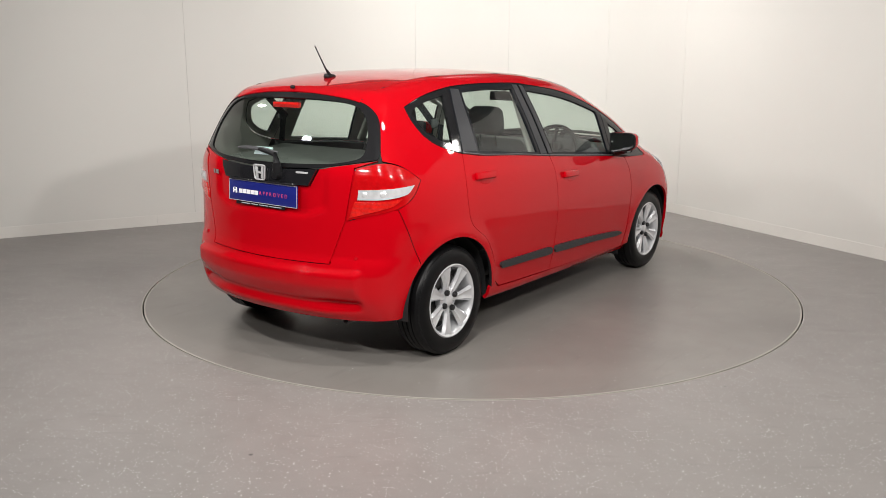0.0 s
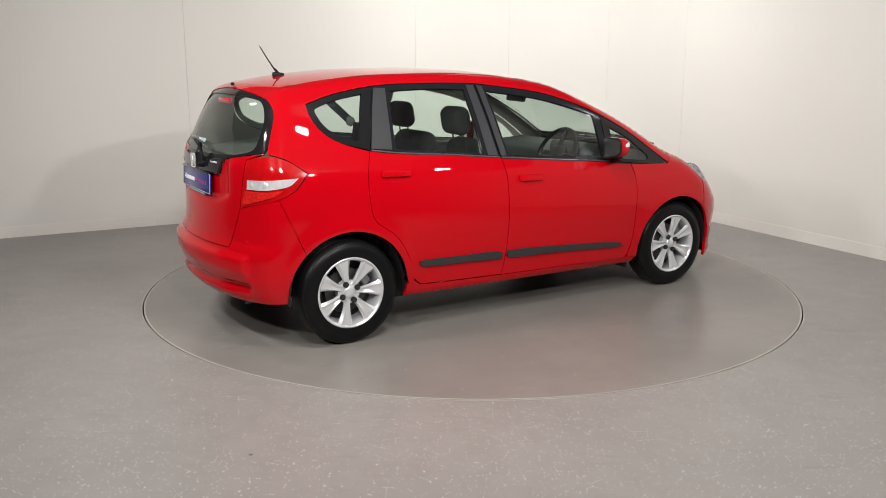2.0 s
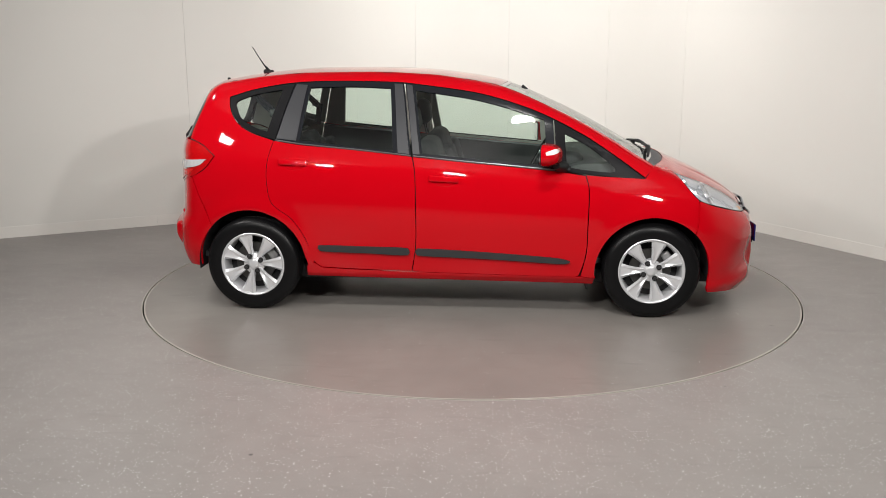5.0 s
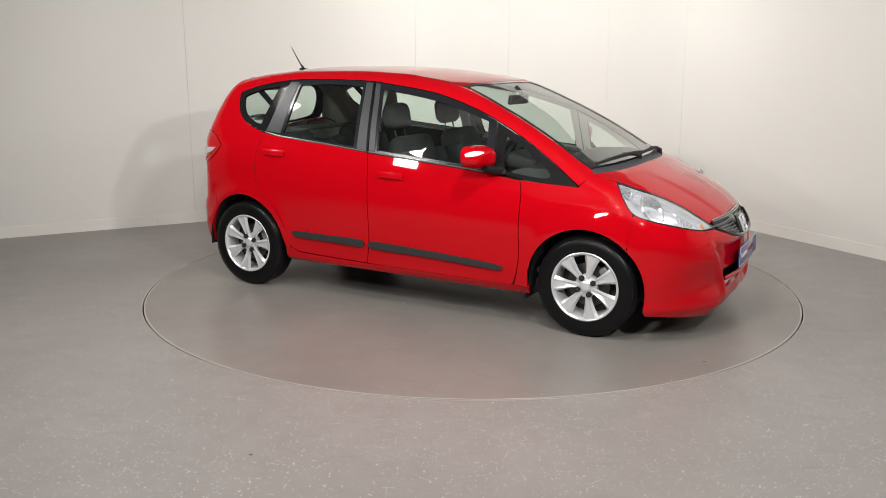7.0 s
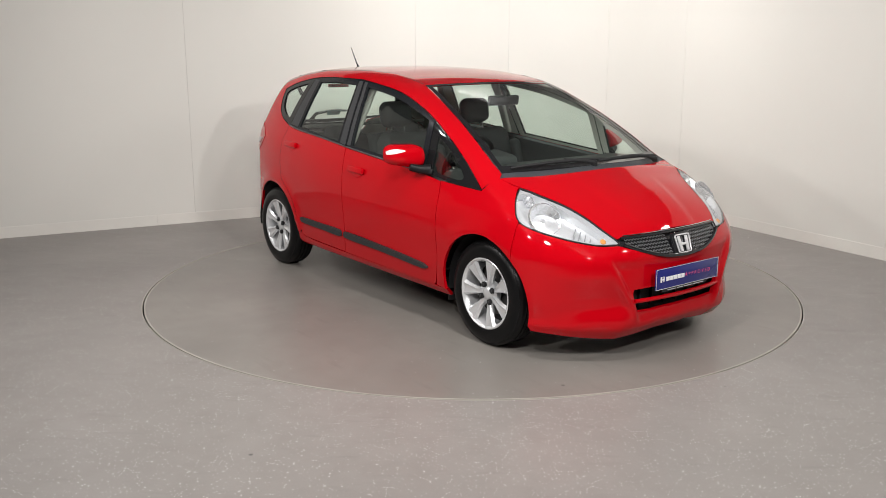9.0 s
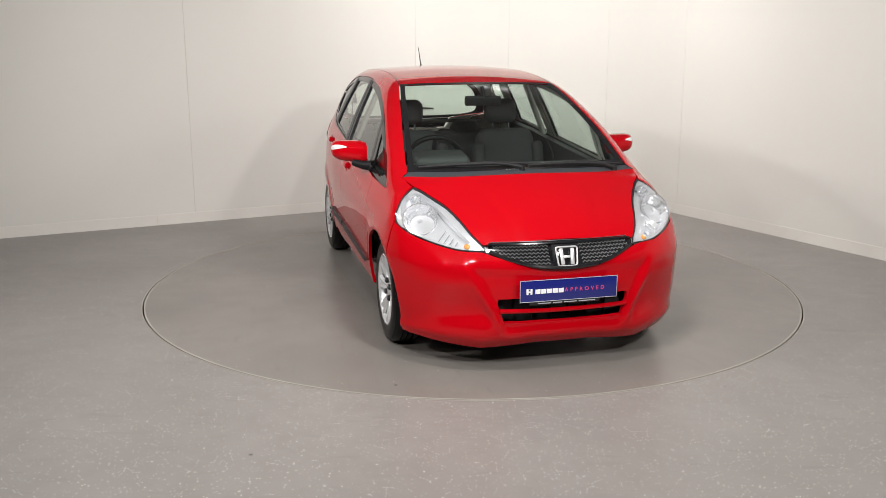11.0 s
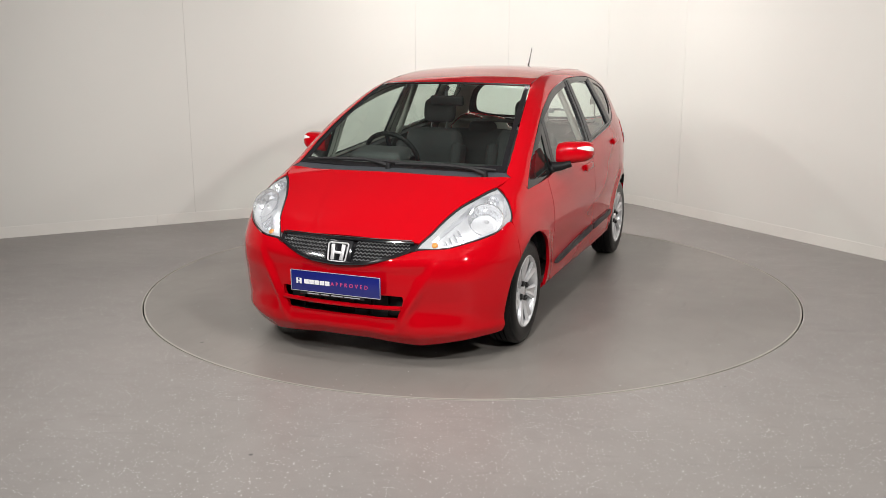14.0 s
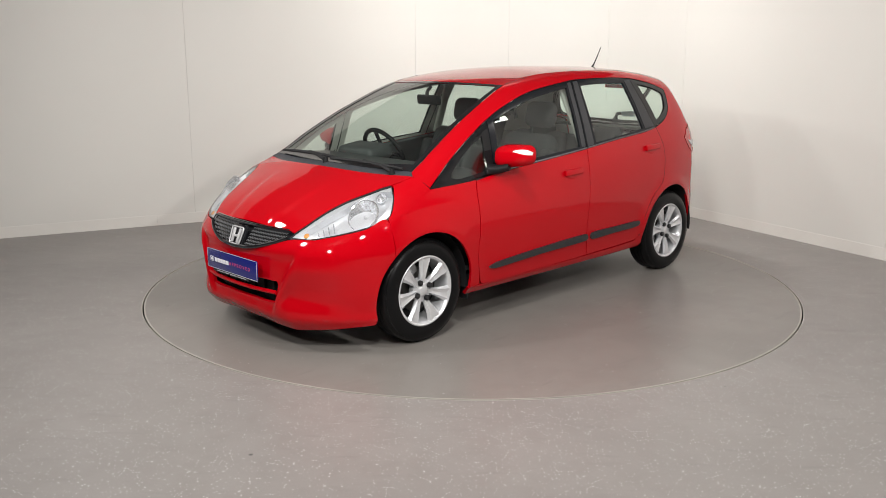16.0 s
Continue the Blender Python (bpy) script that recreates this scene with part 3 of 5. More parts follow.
panel("bonnet", top_map, BONNET,
      M_RED, car, step=0.022, inner=M_UNDER, relief=bonnet_relief, label="glossy red bonnet")
panel("windscreen", top_map, framed([(0.345, 0), (0.335, -0.25)], rail(0.305, 1.212, 12, 0.014), [(1.28, -0.33), (1.30, 0)]), M_GLASS, car, step=0.06, off=-0.004, thick=0, label="clear tinted windscreen")
panel("screen_surround", top_map, framed([(0.345, 0), (0.335, -0.25)], rail(0.302, 1.216, 12, 0.004), [(1.283, -0.33), (1.303, 0)]), M_GLOSS, car,
      holes=[framed([(0.372, 0), (0.362, -0.25)], rail(0.332, 1.165, 12, 0.036), [(1.235, -0.33), (1.255, 0)])], step=0.04, off=-0.001, thick=0.002, label="black border printed round the windscreen")
panel("cowl", top_map, corners(both_y([(1.302, 0), (1.28, -0.33), (1.212, -0.66), (1.243, -0.70), (1.348, -0.35), (1.372, 0)]), 2, 3, 7, 8), M_COWL, car, step=0.03, off=-0.004, label="dark grey plastic cowl under the wipers")
def plate_recess(p):
    """A shallow hollow round the plate, its lower edge a soft fold that bends up towards the lamps."""
    y, z = np.abs(p[:, 1]), p[:, 2]
    low = 0.79 + 0.35 * np.maximum(y - 0.30, 0)
    t = np.clip((z - low) / 0.025, 0, 1) * np.clip((0.44 - y) / 0.05, 0, 1)
    return -0.014 * t * t * (3 - 2 * t)


panel("tailgate", rear_map, corners(both(R3((-1.83, 0, 0.5575), (-1.829, -0.452, 0.562), (-1.767, -0.518, 0.783), (-1.737, -0.56, 1.05), (-1.66, -0.652, 1.087), (-1.797, -0.368, 1.040), (-1.816, -0.320, 0.950), (-1.82, 0, 0.945))), 1, 2, 3, 4, 5, 6, 9, 10, 11, 12, 13, 14),
      M_RED, car, inner=M_TRIM, step=0.02, relief=plate_recess, label="glossy red tailgate")
panel("tailgate_garnish", rear_map, corners(both(R3((-1.81, 0, 0.946), (-1.816, -0.318, 0.951), (-1.797, -0.362, 1.036), (-1.80, 0, 1.024))), 1, 2, 4, 5), M_GLOSS, car, off=0.006, label="gloss black garnish strip on the tailgate")
REAR_SCREEN = R3((-1.80, 0, 1.030), (-1.797, -0.366, 1.043), (-1.662, -0.648, 1.092), (-1.64, -0.655, 1.13), (-1.59, -0.605, 1.27), (-1.575, -0.555, 1.338), (-1.575, -0.46, 1.380), (-1.59, -0.3, 1.402), (-1.60, 0, 1.410))
panel("rear_screen_border", rear_map, corners(both(REAR_SCREEN), 1, 2, 14, 15), M_FRIT, car,
      holes=[both(R3((-1.78, 0, 1.055), (-1.74, -0.38, 1.066), (-1.69, -0.545, 1.095), (-1.65, -0.562, 1.145), (-1.60, -0.53, 1.27), (-1.6, -0.45, 1.352), (-1.6, -0.27, 1.376), (-1.62, 0, 1.382)))], off=-0.004, thick=0.012, label="black border of the rear screen")
panel("rear_screen", rear_map, corners(both(REAR_SCREEN), 1, 2, 14, 15), M_GLASS, car, off=-0.010, thick=0, gap=0.02, step=0.06, label="tinted rear window glass")

# bumpers
GRILLE_LOW = [(1.862, -0.415, 0.628), (1.923, -0.309, 0.594), (1.965, -0.12, 0.552), (1.975, 0, 0.545)]
arch_f = arc(FX, FZ, ARCH, 45, -16, 7)
FRONT_BUMPER = F3(*GRILLE_LOW[::-1], (1.812, -0.551, 0.637), (1.629, -0.745, 0.695)) + E_side([(1.512, 0.738)]) + E_side(arch_f) + F3((1.60, -0.78, 0.172), (1.75, -0.62, 0.158), (1.86, -0.40, 0.152), (1.89, 0, 0.150))


def ease(v):
    v = np.clip(v, 0, 1)
    return v * v * (3 - 2 * v)


def bumper_relief(p):
    """The middle is set back between two creases that run down and inwards; each corner has a scoop over a jutting lip."""
    y, z = np.abs(p[:, 1]), p[:, 2]
    edge = 0.40 + 0.55 * (z - 0.38)
    mid = ease((edge + 0.012 - y) / 0.03) * ease((0.60 - z) / 0.10) * ease((z - 0.20) / 0.05)
    lip = ease((0.245 - z) / 0.045)
    scoop = ease((y - edge - 0.01) / 0.05) * ease((0.86 - y) / 0.26) * np.clip((0.475 - z) / 0.12, 0, 1) * ease((z - 0.205) / 0.10)
    chin = np.clip(1 - np.abs(y - 0.42) / 0.28, 0, 1) * ease((0.33 - z) / 0.10)
    return -0.026 * mid + 0.014 * lip + 0.030 * chin - 0.026 * scoop


front_bumper = panel("front_bumper", front_map, corners(both(FRONT_BUMPER), 3, 6, 7, 13, 14, -4, -7, -8, -14, -15), M_RED, car,
                     holes=[both(F3((1.96, 0, 0.395), (1.96, -0.24, 0.395), (1.95, -0.355, 0.392, 1), (1.95, -0.362, 0.37), (1.945, -0.325, 0.262, 1), (1.945, -0.2, 0.254), (1.945, 0, 0.252)))], step=0.016, inner=M_UNDER, relief=bumper_relief, label="glossy red front bumper")
arch_r = arc(RX, RZ, ARCH, 137, 184, 7)
REAR_BUMPER = R3((-1.86, 0, 0.556), (-1.829, -0.460, 0.560), (-1.765, -0.525, 0.781), (-1.66, -0.69, 0.841)) + E_side([(-1.630, 0.843), (-1.5865, 0.738), (-1.541, 0.632)], -1) + E_side(arch_r, -1) + R3((-1.606, -0.724, 0.27), (-1.792, -0.465, 0.262), (-1.83, 0, 0.262))


def rear_relief(p):
    """A ledge under the tailgate and a wide groove low in the bumper."""
    y, z = np.abs(p[:, 1]), p[:, 2]
    step = ease
    fade = step((0.63 - y) / 0.04)
    shelf = step((z - 0.36) / 0.10) * (1 - step((z - 0.515) / 0.022))
    groove = np.exp(-((z - 0.352) / (0.014 + 0.006 * step((y - 0.3) / 0.2))) ** 2)
    lip = step((0.335 - z) / 0.02) * step((z - 0.27) / 0.03) * step((0.60 - y) / 0.22)
    deep = 0.014 + 0.016 * step((y - 0.32) / 0.16)
    return fade * (0.030 * shelf - deep * groove + 0.012 * lip)


rear_bumper = panel("rear_bumper", rear_map, corners(both(REAR_BUMPER), 1, 2, 4, 5, 6, 7, 13, 14, -1, -2, -4, -5, -6, -7, -13, -14), M_RED, car, step=0.015, inner=M_UNDER, relief=rear_relief, label="glossy red rear bumper")

# grille
panel("grille_back", front_map, corners(both(F3((1.88, 0, 0.664), (1.84, -0.405, 0.668), *GRILLE_LOW)), 1, 2, -2, -1), M_GLOSS, car, off=-0.012, step=0.03, label="black grille recess")
HEAD = [(*E_top(LAMP_TOP)[0], 1)] + E_top(LAMP_LINE) + F3((1.872, -0.400, 0.632, 1), (1.812, -0.551, 0.639), (1.629, -0.745, 0.698)) + E_side([(1.511, 0.742), (1.43, 0.83)])
TAIL = R3((-1.737, -0.572, 1.050, 1), (-1.645, -0.668, 1.075)) + E_side([(-1.56, 1.047), (-1.472, 0.980, ), (-1.537, 0.902), (-1.627, 0.850)], -1) + R3((-1.762, -0.526, 0.785, 1), (-1.755, -0.545, 0.9))
TAIL[3] = (*TAIL[3][:2], 1)
lamp_loop = front_map(outline(HEAD, 0.02))
lamp_loop = lamp_loop if abs(lamp_loop[-1][0] - 1.40) < abs(lamp_loop[1][0] - 1.40) and lamp_loop[-1][2] < lamp_loop[1][2] else lamp_loop[::-1]
HEAD_OUT = [tuple(side_of(tuple(v))) for v in lamp_loop if 1.368 < v[0] < 1.505 and side_of(tuple(v))[1] < 0.868 and v[1] < -0.672]
HEAD_OUT = [(1.508, 0.742)] + [v for v in sorted(HEAD_OUT, key=lambda v: v[1]) if v[1] > 0.755]
HOOD_W = S3(*[tuple(p) for p in top_map(np.array(BONNET_EDGE))])

def lens_ribs(p):
    return 0.0015 * np.abs((p[:, 2] / 0.026) % 1 - 0.5)


def lens_cells(p):
    """Small pyramids moulded into the lens."""
    return 0.004 * (np.abs(((p[:, 1] - 0.6 * p[:, 0]) / 0.026) % 1 - 0.5) + np.abs((p[:, 2] / 0.022) % 1 - 0.5))


for flip in (False, True):
    s = 1 if flip else -1
    # red flank: roof rail and rear quarter in one sheet
    flank = [(*HOOD_W[0][:2], 1), (*EDGE_W[0][:2], 1)] + EDGE_W[1:] + S3((-1.585, -0.476, 1.405, 1), (-1.575, -0.575, 1.335), (-1.585, -0.612, 1.27), (-1.64, -0.66, 1.13), (-1.652, -0.662, 1.085, 1), (-1.56, -0.725, 1.05), (-1.468, -0.757, 0.980, 1), (-1.535, -0.76, 0.90), (-1.627, -0.738, 0.847, 1)) + [(-1.5845, 0.738, 1), (-1.539, 0.632, 1)]
    flank += corners(arc(RX, RZ, ARCH, 137, 12, 14), 0, -1) + [(-0.885, 0.30, 1)] + [(x - 0.0015, z, *k) for x, z, *k in REAR_DOOR_EDGE[::-1]][1:] + [(-1.243, 1.125), (-1.345, 1.185), (-1.392, 1.26)] + DLO_TOP
    panel("body_side", side_map, flank, M_RED, car, step=0.03, inner=M_TRIM, edge=2, flip=flip, label="red roof rail and rear wing")
    panel("front_wing", side_map, [(1.185, 0.868, 1), (0.936, 0.880), (0.832, 0.888, 1), (0.852, 0.80), (0.85, 0.6), (0.847, 0.42), (0.815, 0.262, 1), (0.905, 0.250, 1)] + corners(arc(FX, FZ, ARCH, 187, 45, 16), 0, -1) + HEAD_OUT + [(*HOOD_W[-1][:2], 1)] + HOOD_W[::-1][1:],
          M_RED, car, step=0.03, inner=M_UNDER, flip=flip, label="glossy red front wing")
    door_f = panel("front_door", side_map, [(-0.222, 0.988, 1), (0.109, 0.957), (0.629, 0.911), (0.828, 0.884, 1), (0.848, 0.80), (0.846, 0.6), (0.843, 0.42), (0.805, 0.272), (0.76, 0.258), (-0.10, 0.270), (-0.228, 0.274, 1), (-0.202, 0.44), (-0.198, 0.65), (-0.205, 0.89)],
                   M_RED, car, step=0.03, thick=0.012, inner=M_DASH, flip=flip, label="red front passenger door")
    door_r = panel("rear_door", side_map, [(-0.2275, 0.990, 1), (-0.2085, 0.89), (-0.2015, 0.65), (-0.2055, 0.44), (-0.2315, 0.275, 1), (-0.62, 0.286)] + REAR_DOOR_EDGE[::-1] + [(-0.923, 1.054), (-0.59, 1.027)],
                   M_RED, car, step=0.03, thick=0.012, inner=M_DASH, flip=flip, label="red rear passenger door")
    panel("door_card", side_map, [(-0.22, 1.006, 1), (0.109, 0.976), (0.629, 0.930), (0.82, 0.905, 1), (0.82, 0.45), (0.70, 0.35), (-0.17, 0.35, 1), (-0.18, 0.65)], M_DASH, door_f, step=0.06, off=-0.045, thick=0.03, flip=flip, label="charcoal inner door trim")
    panel("door_card", side_map, [(-0.24, 1.006, 1), (-0.21, 0.65), (-0.22, 0.35, 1), (-0.70, 0.38), (-0.90, 0.62), (-1.08, 0.78), (-1.09, 1.085, 1), (-0.59, 1.045)], M_DASH, door_r, step=0.06, off=-0.045, thick=0.03, flip=flip, label="charcoal inner door trim")
    for door, xs in ((door_f, (-0.222, 0.0, 0.109, 0.35, 0.64)), (door_r, (-1.08, -0.923, -0.75, -0.59, -0.4, -0.236))):
        q = side_map(np.array([(v, float(BELT(v)) - 0.001) for v in xs]))
        q = (q + outward(q) * 0.003) * np.array((1, -1 if flip else 1, 1))
        part("belt_strip", tube([tuple(v) for v in q], 0.0045, 6), M_STRIP, door, "satin grey strip under the window")
    panel("sill", side_map, [(0.815, 0.256), (0.90, 0.246, 1), (0.895, 0.202, 1), (0.0, 0.212), (-0.90, 0.224, 1), (-0.895, 0.30, 1), (-0.845, 0.318), (-0.80, 0.287), (-0.236, 0.270), (0.3, 0.262)], M_RED, car, step=0.03, off=-0.004, flip=flip, label="red sill")
    # folded flanges under the joints
    panel("flange", side_map, [(-1.66, 0.865, 1), (-1.59, 0.865, 1), (-1.505, 0.632, 1), (-1.575, 0.632, 1)], M_RED, car, step=0.03, off=-0.007, thick=0.006, flip=flip)
    panel("flange", side_map, [(FX + 0.745 * ARCH, FZ + 0.745 * ARCH, 1), (1.525, 0.725, 1), (1.49, 0.735, 1), (FX + 0.66 * ARCH, FZ + 0.80 * ARCH, 1)], M_RED, car, step=0.03, off=-0.006, thick=0.006, flip=flip)
    panel("flange", rear_map, R3((-1.829, -0.425, 0.575, 1), (-1.829, -0.475, 0.575, 1), (-1.767, -0.545, 0.783, 1), (-1.737, -0.59, 1.04, 1), (-1.737, -0.535, 1.04, 1), (-1.767, -0.495, 0.783, 1)), M_RED, car, step=0.03, off=-0.007, thick=0.006, flip=flip)
    # greenhouse: dark frames and panes
    panel("door_frame", side_map, [(-0.288, 1.432, 1), (-0.195, 1.418), (0.161, 1.360), (0.448, 1.276), (0.628, 1.207, 1), (0.652, 0.917, 1), (0.109, 0.964), (-0.222, 0.994, 1)], M_PILLAR, door_f,
          holes=[[(-0.222, 1.378, 1), (0.17, 1.314), (0.575, 1.205, 1), (0.602, 0.942, 1), (0.109, 0.985), (-0.165, 1.008, 1)]], off=-0.003, inner=M_TRIM, flip=flip, label="dark grey frame round the front door window")
    panel("window", side_map, [(-0.24, 1.392, 1), (0.17, 1.33), (0.585, 1.22, 1), (0.612, 0.932, 1), (0.109, 0.975), (-0.185, 0.998, 1)], M_GLASS, door_f, off=-0.010, thick=0, step=0.03, flip=flip, label="tinted front door glass")
    panel("door_frame", side_map, [(-0.296, 1.432, 1), (-0.335, 1.437), (-0.717, 1.446), (-0.982, 1.434, 1), (-1.085, 1.083, 1), (-0.923, 1.060), (-0.59, 1.033), (-0.232, 0.997, 1)], M_PILLAR, door_r,
          holes=[[(-0.885, 1.398, 1), (-0.62, 1.404), (-0.378, 1.393, 1), (-0.345, 1.024, 1), (-0.62, 1.05), (-0.93, 1.082, 1)]], off=-0.003, inner=M_TRIM, flip=flip, label="dark grey frame round the rear door window")
    panel("window", side_map, [(-0.90, 1.41, 1), (-0.62, 1.416), (-0.37, 1.405, 1), (-0.335, 1.014, 1), (-0.62, 1.04), (-0.945, 1.072, 1)], M_GLASS, door_r, off=-0.010, thick=0, step=0.03, flip=flip, label="tinted rear door glass")
    panel("pillar_film", side_map, [(-0.975, 1.422, 1), (-0.905, 1.416, 1), (-0.952, 1.080, 1), (-1.077, 1.092, 1)], M_FILM, door_r, off=0.0, thick=0.002, gap=0, flip=flip, label="satin grey film on the rear door pillar")
    panel("pillar_film", side_map, [(-0.355, 1.425, 1), (-0.305, 1.422, 1), (-0.245, 1.006, 1), (-0.315, 1.012, 1)], M_FILM, door_r, off=0.0, thick=0.002, gap=0, flip=flip, label="satin grey film on the door pillar")
    panel("pillar_film", side_map, [(-0.280, 1.420, 1), (-0.243, 1.412, 1), (-0.180, 1.004, 1), (-0.222, 1.006, 1)], M_FILM, door_f, off=0.0, thick=0.002, gap=0, flip=flip, label="satin grey film on the door pillar")
    quarter = panel("quarter_window_border", side_map, [(-0.984, 1.434, 1), (-1.225, 1.390), (-1.400, 1.334, 1), (-1.390, 1.26), (-1.343, 1.186), (-1.243, 1.127), (-1.087, 1.084, 1)], M_FRIT, car,
                    holes=[[(-1.06, 1.385, 1), (-1.22, 1.355), (-1.352, 1.308), (-1.35, 1.26), (-1.31, 1.20), (-1.22, 1.155), (-1.14, 1.132, 1)]], off=-0.003, inner=M_TRIM, flip=flip, label="black border of the rear quarter window")
    panel("pane", side_map, [(-1.05, 1.395, 1), (-1.22, 1.365), (-1.362, 1.318), (-1.36, 1.26), (-1.32, 1.19), (-1.22, 1.145), (-1.13, 1.122, 1)], M_GLASS, quarter, off=-0.009, thick=0, step=0.08, flip=flip, label="tinted quarter glass")
    light = panel("quarter_light_frame", side_map, [(0.634, 1.204, 1), (0.816, 1.118), (1.0, 1.001), (1.180, 0.874, 1), (1.165, 0.864), (0.936, 0.884), (0.658, 0.918, 1)], M_FRIT, car,
                  holes=[[(0.70, 1.130, 1), (0.82, 1.070), (0.93, 0.995), (1.01, 0.925), (0.985, 0.905), (0.85, 0.915), (0.715, 0.935, 1)]], off=-0.003, inner=M_TRIM, flip=flip, label="black frame of the front quarter light")
    panel("pane", side_map, [(0.69, 1.145, 1), (0.82, 1.082), (0.94, 1.0), (1.025, 0.925), (0.985, 0.895), (0.85, 0.905), (0.705, 0.925, 1)], M_GLASS, light, off=-0.009, thick=0, step=0.06, flip=flip, label="clear quarter light glass")
    # rubbing strips
    panel("rubbing_strip", side_map, [(-0.195, 0.425), (0.25, 0.408), (0.68, 0.378), (0.748, 0.358), (0.70, 0.346), (0.25, 0.369), (-0.195, 0.386)], M_MOULD, door_f, step=0.02, off=0.016, thick=0.02, gap=0, flip=flip, label="black ribbed rubbing strip along the door")
    panel("rubbing_strip", side_map, [(-0.815, 0.434), (-0.5, 0.433), (-0.255, 0.426), (-0.25, 0.386), (-0.5, 0.393), (-0.805, 0.402)], M_MOULD, door_r, step=0.02, off=0.016, thick=0.02, gap=0, flip=flip, label="black ribbed rubbing strip along the door")
    # head lamp
    lamp = panel("head_lamp", front_map, HEAD, M_SILVER, car, step=0.03, off=-0.05, thick=0.01, flip=flip, label="clear head lamp with a silver reflector")
    # black ring drawn in for the shaded gap at the lamp's edge
    panel("gap_ring", front_map, HEAD, M_UNDER, lamp, holes=[[tuple(v) for v in shrink(outline(HEAD, 0.02), 0.0055)]], step=0.03, off=-0.0015, thick=0.006, flip=flip, label="black ring drawn for the dark gap round the lamp")
    panel("lens", front_map, HEAD, M_LENS, lamp, step=0.03, off=0.0, thick=0, flip=flip, label="clear lamp lens")
    panel("bezel", front_map, HEAD, M_SILVER, lamp, holes=[F3((1.40, -0.70, 0.872), (1.50, -0.62, 0.850), (1.66, -0.535, 0.765), (1.80, -0.455, 0.672, 1), (1.79, -0.55, 0.655), (1.64, -0.72, 0.710), (1.53, -0.77, 0.765), (1.45, -0.755, 0.825))],
          step=0.03, off=-0.008, thick=0.04, flip=flip, label="silver lamp bezel")
    for c, r, deep in (((1.560, -0.660, 0.782), 0.088, 0.075), ((1.452, -0.690, 0.858), 0.030, 0.03)):
        p = front_map(np.array([end_of(c, 1)]))
        n = Vector(outward(p)[0])
        face = (n + Vector((0.7, 0, 0))).normalized()
        p = Vector(p[0]) - n * 0.055
        if flip:
            p.y, face.y = -p.y, -face.y
        m = Matrix.Translation(p) @ face.to_track_quat("Z", "Y").to_matrix().to_4x4()
        bowl = part("reflector", lathe([(r * k, 0.038 - deep * (1 - k * k)) for k in (0.02, 0.2, 0.4, 0.6, 0.8, 0.92, 1.0)] + [(r * 1.05, 0.040), (r * 1.10, 0.030)], 20, "Z", m, caps=False), M_BOWL, lamp, "faceted silver reflector bowl", smooth=False)
        part("bulb", lathe([(r * 0.16, 0.03 - deep), (r * 0.16, 0.045 - deep * 0.55), (r * 0.12, 0.052 - deep * 0.55), (0.002, 0.056 - deep * 0.55)], 16, "Z", m), M_WHITE, bowl)
    for k in range(4):
        c = (1.70 + 0.018 * k, -0.575 + 0.020 * k, 0.705 - 0.012 * k)
        p = front_map(np.array([end_of(c, 1)]))
        n = Vector(outward(p)[0])
        p = Vector(p[0]) - n * 0.034
        if flip:
            p.y, n.y = -p.y, -n.y
        part("lamp_fin", rbox(0.006, 0.075 - 0.012 * k, 0.018, 0.002, 1, Matrix.Translation(p) @ n.to_track_quat("Z", "Y").to_matrix().to_4x4() @ pose(0, 0, 0, 0, 0, s * 25)), M_BOWL, lamp)
    p = front_map(np.array([end_of((1.80, -0.475, 0.655), 1)]))
    n = Vector(outward(p)[0])
    p = Vector(p[0]) - n * 0.004
    if flip:
        p.y, n.y = -p.y, -n.y
    part("indicator", lathe([(0.003, 0.003), (0.012, 0.002), (0.016, -0.001), (0.014, -0.018)], 10, "Z", Matrix.Translation(p) @ n.to_track_quat("Z", "Y").to_matrix().to_4x4()), M_AMBER, lamp, "amber indicator bulb", smooth=False)
    # tail lamp
    # black sheet added under the lamp so that the gap round it is dark
    panel("gap_backing", rear_map, TAIL, M_UNDER, car, step=0.03, off=-0.012, thick=0.01, gap=-0.001, flip=flip, label="black sheet that darkens the gap round the tail lamp")
    tl = panel("tail_lamp", rear_map, TAIL, M_TAIL, car, step=0.009, off=0.003, thick=0.03, gap=0.002, inner=M_TRIM, relief=lens_ribs, flip=flip, label="red tail lamp with a clear white band")
    band = panel("clear_band", rear_map, R3((-1.732, -0.585, 0.945, 1), (-1.64, -0.70, 0.952), (-1.515, -0.757, 0.960, 1), (-1.57, -0.755, 0.918), (-1.66, -0.68, 0.897), (-1.734, -0.578, 0.893, 1)), M_WHITE, tl, step=0.012, off=0.0075, thick=0.01, relief=lens_cells, flip=flip, label="clear white indicator and reversing band")
    for c, r in (((-1.715, -0.612, 0.920), 0.019), ((-1.66, -0.680, 0.924), 0.020)):
        p = rear_map(np.array([end_of(c, -1)]))
        n = Vector(outward(p)[0])
        p = Vector(p[0]) + n * 0.006
        if flip:
            p.y, n.y = -p.y, -n.y
        part("bulb_bowl", lathe([(0.002, 0.006), (r * 0.5, 0.005), (r * 0.85, 0.003), (r, -0.001)], 18, "Z", Matrix.Translation(p) @ n.to_track_quat("Z", "Y").to_matrix().to_4x4()), M_SILVER, band, "grey bulb bowl behind the clear lens")
